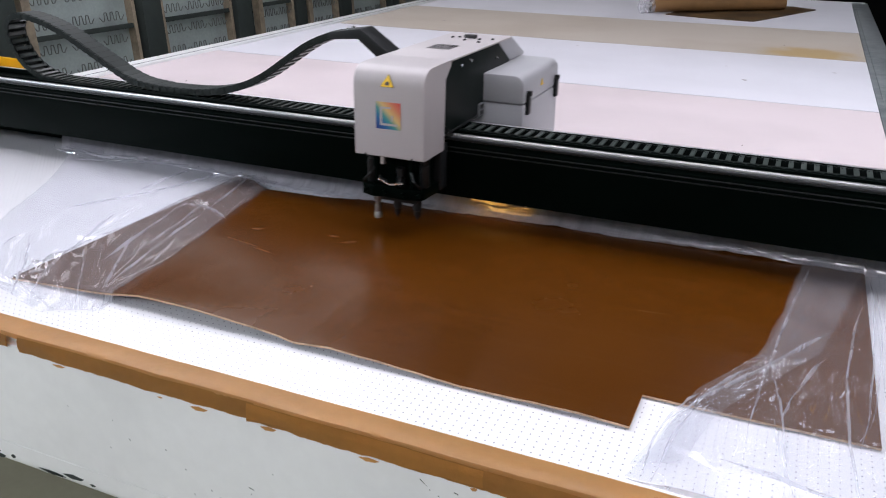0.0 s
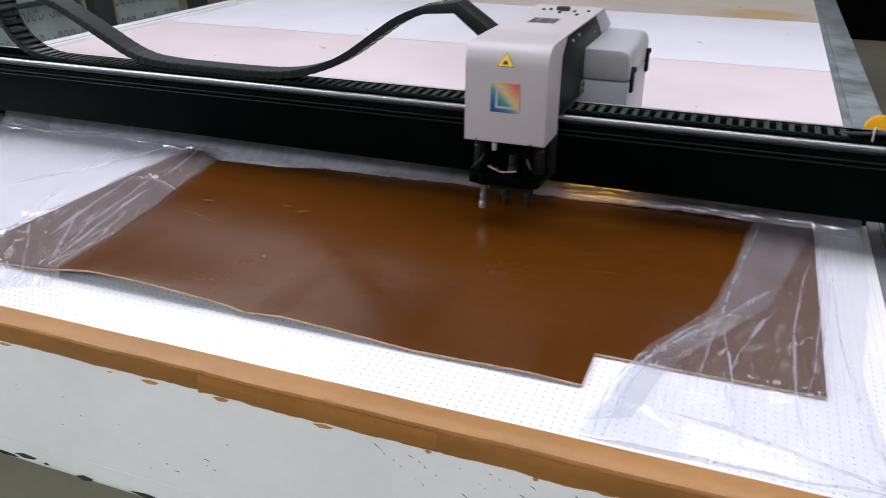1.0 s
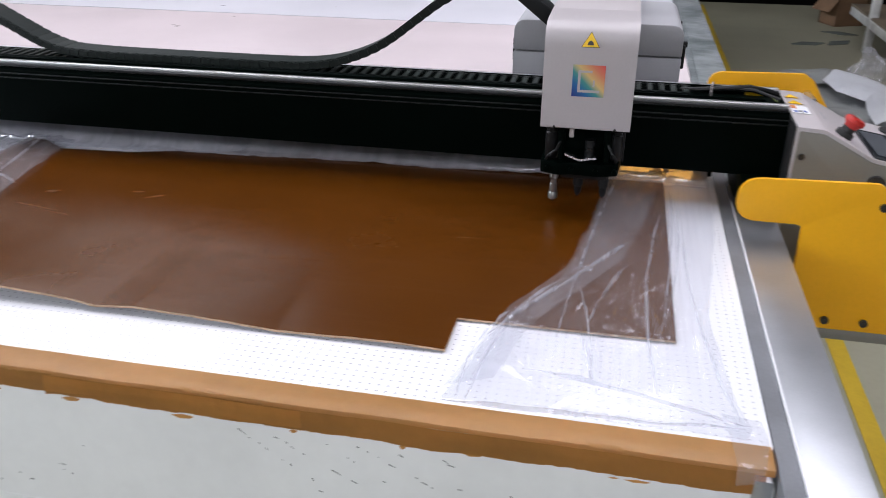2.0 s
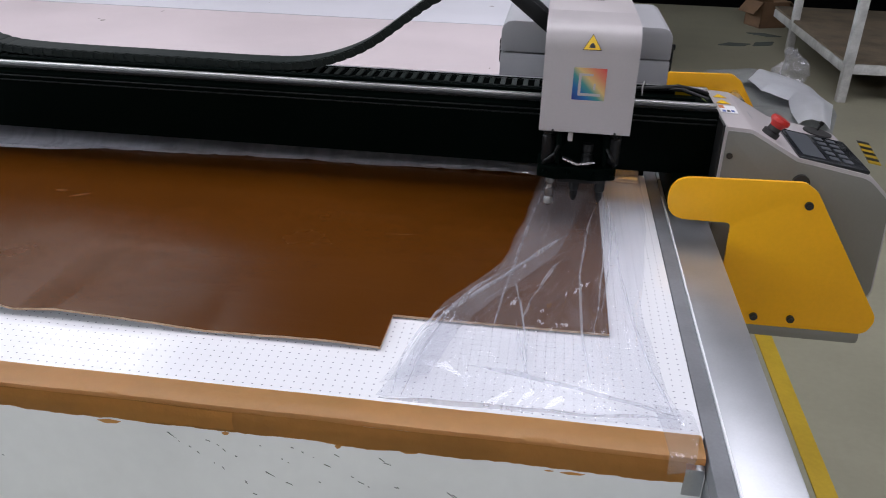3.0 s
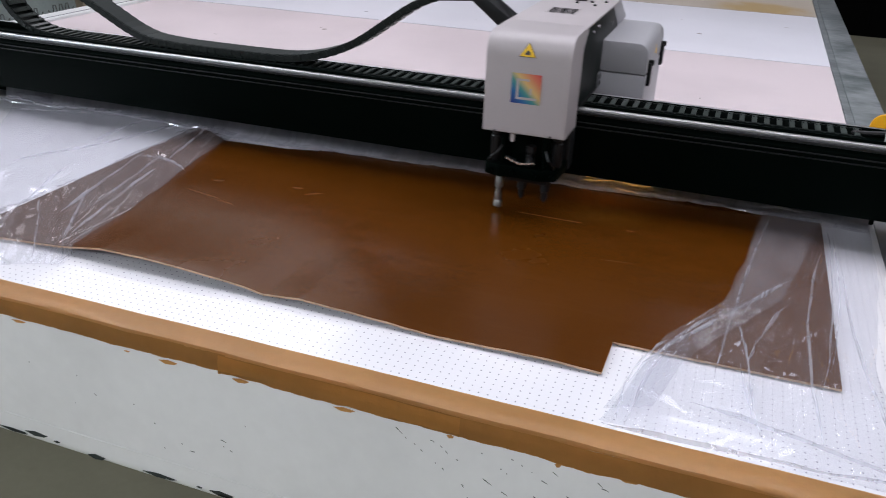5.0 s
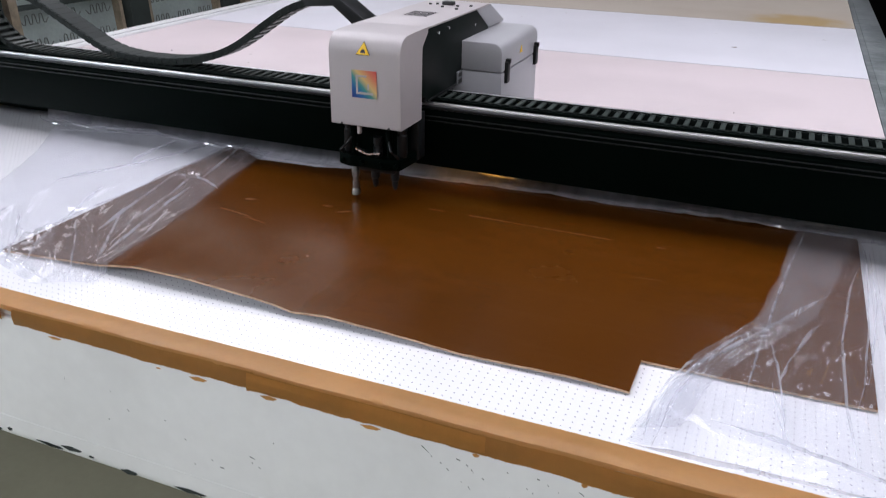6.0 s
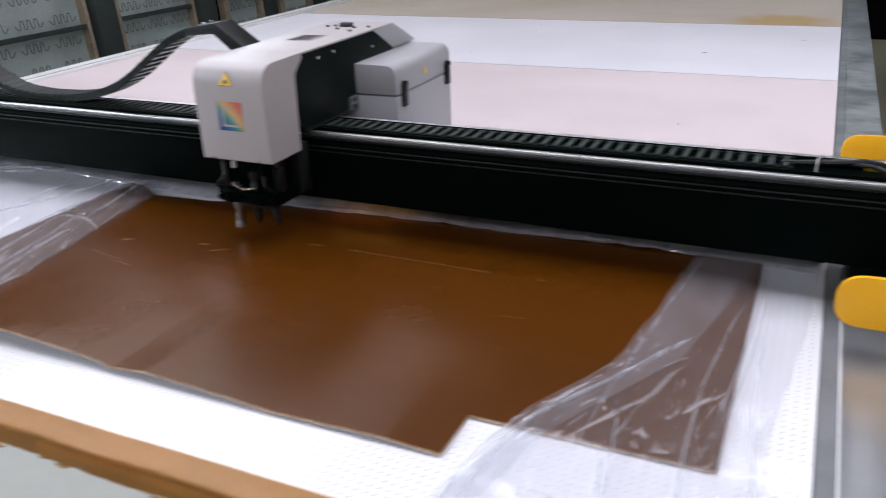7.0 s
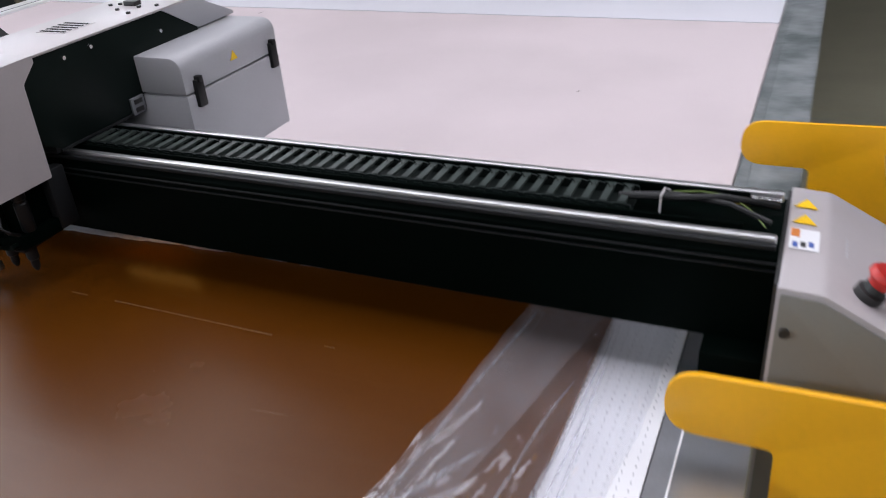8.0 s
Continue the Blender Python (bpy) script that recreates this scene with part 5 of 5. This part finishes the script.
def shelf_stand():
    s = thing("steel_stand", "white painted steel stand with a plywood shelf", "stand")
    xs, ys = (1.75, 2.75), (4.93, 7.05)
    for x in xs:
        for y in (ys[0], 6.40):
            part("post", cube(x - 0.03, y - 0.03, 0, x + 0.03, y + 0.03, 2.0, 0.004), M_STAND, s)
    for z in (0.24, 1.94):
        for x in xs:
            part("side_bar", cube(x - 0.0275, ys[0] + 0.03, z - 0.045, x + 0.0275, ys[1] - 0.03, z + 0.02, 0.003), M_STAND, s)
        for y in ys:
            part("end_bar", cube(xs[0] + 0.03, y - 0.025, z - 0.045, xs[1] - 0.03, y + 0.025, z + 0.02, 0.003), M_STAND, s)
    for z in (0.262, 1.962):
        part("shelf_board", cube(xs[0] - 0.02, ys[0] - 0.01, z, xs[1] + 0.02, ys[1], z + 0.018), M_PLY, s, "worn plywood board")
    # a torn carton with scraps before the stand
    c = thing("carton", "torn brown cardboard carton lying open", "carton")
    bm = bmesh.new()
    for q in ((0, 0, 0.3, 0.01), (0, 0.24, 0.3, 0.25), (0, 0, 0.01, 0.25), (0.29, 0, 0.30, 0.25)):
        box(bm, q[0], q[1], 0, q[2], q[3], 0.24)
    box(bm, 0, 0, 0, 0.3, 0.25, 0.01)
    part("carton_body", bm, M_CARD, c, smooth=False)
    for fx, ra in ((0.0, -50), (0.3, 40)):
        part("flap", cube(0, 0, 0, 0.14 if fx else -0.14, 0.25, 0.006), M_CARD, c, smooth=False, at=pose(fx, 0, 0.24, 0, ra, 0))
    c.matrix_basis = pose(1.72, 7.45, 0.0, 0, 0, 24)
    for i, (x, y, a) in enumerate(((1.34, 6.64, 10), (1.60, 6.72, 35), (1.70, 7.15, -30))):
        pts = rounded([(-0.16, -0.04), (0.05, -0.07), (0.17, 0.02), (-0.02, 0.06)], 0.01, 2)
        solo("leather_scrap", prism(pts, 0.0, 0.006, "z"), M_CLOTH2, "dark grey offcut lying on the floor", "offcut", "offcuts on the floor", at=pose(x, y, 0.0, 0, 0, a))


def foam_pile():
    """Foam and cloth heaped on the floor beside the table."""

    def heap(name, cx, cy, cz, rx, ry, rz, seed, mat, label, cat, fold=0.25, rot=0, low=0.9):
        bm = bmesh.new()
        bmesh.ops.create_icosphere(bm, subdivisions=5, radius=1)
        for v in bm.verts:
            d = 1 + fold * noise.fractal((v.co.x * 1.3 + seed, v.co.y * 1.3, v.co.z * 1.3), 0.9, 2.1, 3) - 0.09 * abs(noise.noise((v.co.x * 2.2, v.co.y * 2 + seed, v.co.z * 3)))
            v.co = Vector((v.co.x * rx * d, v.co.y * ry * d, max(-rz * low, v.co.z * rz * d)))
        return solo(name, bm, mat, label, cat, at=pose(cx, cy, cz, 0, 0, rot))
    heap("upholstery_cloth", 0.98, 3.50, 0.14, 0.27, 0.36, 0.17, 3.1, M_CLOTH2, "heap of dark grey upholstery cloth on the floor", "cloth", 0.12, 14)

    def draped(name, west, east, n, m, height, thick, mat, label, cat):
        """A thick sheet between two border curves in plan, bent to a height."""
        bm = bmesh.new()
        rows = []
        for i in range(n + 1):
            u = i / n
            ends = [Vector([np.interp(u, np.linspace(0, 1, len(q)), [p[k] for p in q]) for k in (0, 1)]) for q in (west, east)]
            rows.append([bm.verts.new((*ends[0].lerp(ends[1], j / m), height(u, j / m))) for j in range(m + 1)])
        for p, q in zip(rows, rows[1:]):
            for j in range(m):
                bm.faces.new((p[j], p[j + 1], q[j + 1], q[j]))
        bmesh.ops.solidify(bm, geom=bm.faces[:], thickness=thick)
        return solo(name, bm, mat, label, cat)

    def fold_height(u, v):
        return 0.355 - 0.10 * max(0.0, 1 - v * 4.5) ** 2 - 0.10 * max(0.0, u - 0.7) + 0.022 * math.sin(7 * u + 3 * v) + 0.014 * abs(noise.noise((u * 4, v * 2, 5))) + 0.02 * noise.noise((u * 2, v * 3, 1))
    draped("folded_cloth", [(.60, 3.86), (.54, 3.66), (.51, 3.44), (.56, 3.29), (.68, 3.20)], [(1.05, 4.00), (1.14, 3.80), (1.19, 3.45), (1.18, 3.25), (1.12, 3.08)], 40, 40, fold_height, 0.030,
           M_CLOTH, "folded sheet of grey upholstery cloth draped over the heap", "cloth")
    draped("folded_cloth", [(.62, 3.88), (.58, 3.74), (.60, 3.60)], [(0.95, 3.99), (0.98, 3.90), (0.95, 3.80)], 20, 30,
           lambda u, v: fold_height(0.2 * u, 0.1 + 0.85 * v) + 0.030 + 0.03 * math.sin(3.1 * u) * (1 - 0.5 * v), 0.010, M_CLOTH, "turned-over edge of grey upholstery cloth", "cloth")
    # a bent sheet of white foam over the heap
    draped("foam_sheet", [(.847, 3.76), (.862, 3.50), (.995, 3.45), (.955, 3.22), (.934, 3.00)], [(.987, 3.92), (1.09, 3.74), (1.184, 3.72), (1.20, 3.40), (1.058, 2.94)], 36, 14,
           lambda u, v: 0.425 + 0.018 * math.sin(u * 7 + 0.4) - 0.10 * max(0, u - 0.8) - 0.14 * (v - 0.5) ** 2 + 0.015 * noise.noise((u * 3, v * 3, 2)), 0.018,
           M_FOAM, "bent sheet of white foam draped over grey cloth", "foam sheet")
    heap("crumpled_film", 1.10, 3.93, 0.42, 0.065, 0.05, 0.085, 7.7, M_FILM2, "crumpled clear film lying on the cloth heap", "plastic film", 0.9, 0)
    # striped tape on the floor
    for turn, x, y, count in ((82, 1.60, 3.62, 8), (4, 1.62, 3.62, 10)):
        s = tagged(new("floor_tape"), "yellow and black striped warning tape on the floor", "floor marking", kind="structure")
        for i in range(count):
            pts = [(0.05 * i, 0), (0.05 * (i + 1), 0), (0.05 * (i + 1) + 0.03, 0.06), (0.05 * i + 0.03, 0.06)]
            part("stripe", prism(pts, 0.0, 0.003, "z"), M_INK if i % 2 else M_LINE, s, smooth=False)
        s.matrix_basis = pose(x, y, 0, 0, 0, turn)


# ---- chalk line that the pen leaves ----
STROKES = [(-0.468, -0.486), (-0.578, -0.890), (-0.950, -0.985)]


def chalk():
    rnd = random.Random(5)
    line = thing("chalk_line", "thin pale chalk line drawn on the leather", "chalk line")
    bits = []
    for a, b in STROKES:
        n = max(1, round((a - b) / 0.02))
        for i in range(n):
            xa, xb = a + (b - a) * i / n, a + (b - a) * (i + 1) / n
            y = 0.651 + 0.0004 * rnd.random()
            w = 0.0004 + 0.0005 * rnd.random()
            z = hide_z((xa + xb) / 2, y)
            bits.append((part("chalk_mark", cube(xb, y - w, -0.0006, xa, y + w, 0.0004), M_CHALK, line, smooth=False), (xa + xb) / 2, z))
    return bits


# ---- what moves ----
HEAD = [(0.0, -1.0815), (0.5, -0.908), (1.0, -0.7185), (1.5, -0.447), (2.0, -0.281), (2.2, -0.218), (2.75, -0.150), (3.3, -0.176), (3.5, -0.1945), (4.0, -0.3025),
        (4.5, -0.4815), (4.7, -0.575), (5.25, -0.820), (5.8, -1.058), (6.0, -1.112), (6.4, -1.128), (6.6, -1.128), (7.0, -1.100), (7.5, -1.100), (8.0, -1.095)]
STEP = [(0.0, SHIFT), (2.2, SHIFT), (2.7, SHIFT * 0.6), (3.2, 0.0), (8.0, 0.0)]
LIFT = [(0.0, 0.016), (2.0, 0.016), (4.3, 0.016), (4.45, 0.0), (6.0, 0.0), (6.25, 0.010), (8.0, 0.010)]


def at_time(rows, t):
    return float(np.interp(t, [r[0] for r in rows], [r[1] for r in rows]))


def motions():
    walk(GANTRY, [(t, pose(0, y, 0)) for t, y in STEP])
    times = sorted(set([r[0] for r in HEAD] + [r[0] for r in STEP]))
    walk(HEADTHING, [(t, pose(at_time(HEAD, t), at_time(STEP, t), -0.007)) for t in times])
    walk(PEN, [(t, pose(0, 0, z + 0.007)) for t, z in LIFT])
    walk(CHAIN, [(t, pose(0, y, 0)) for t, y in STEP])
    steps = [0.25 * k for k in range(27)] + [7.0, 8.0]
    lines = {t: chain_line(at_time(HEAD, t)) for t in steps}
    for i, ob in enumerate(LINKS):
        rows = []
        for t in steps:
            p, s = lines[t]
            d = (i + 0.5) * PITCH * s[-1] / (len(LINKS) * PITCH)
            x, z = np.interp(d, s, p[:, 0]), np.interp(d, s, p[:, 1])
            x2, z2 = np.interp(d + 0.01, s, p[:, 0]), np.interp(d + 0.01, s, p[:, 1])
            rows.append((t, pose(float(x), 0.829, float(z), 0, -math.degrees(math.atan2(z2 - z, x2 - x)), 0)))
        walk(ob, rows)
    for ob, x, z in BITS:
        t = float(np.interp(-(x + 0.052), [-r[1] for r in HEAD[8:16]], [r[0] for r in HEAD[8:16]]))
        walk(ob, [(0.0, pose(0, 0, z - 0.002)), (t, pose(0, 0, z - 0.002)), (t + 0.1, pose(0, 0, z + 0.0002)), (8.0, pose(0, 0, z + 0.0002))])


hall()
table()
hide()
scuffs()
film()
far_hide()
GANTRY = gantry()
HEADTHING, PEN = head()
CHAIN, LINKS = chain()
spring_racks()
shelf_stand()
foam_pile()
BITS = chalk()
motions()
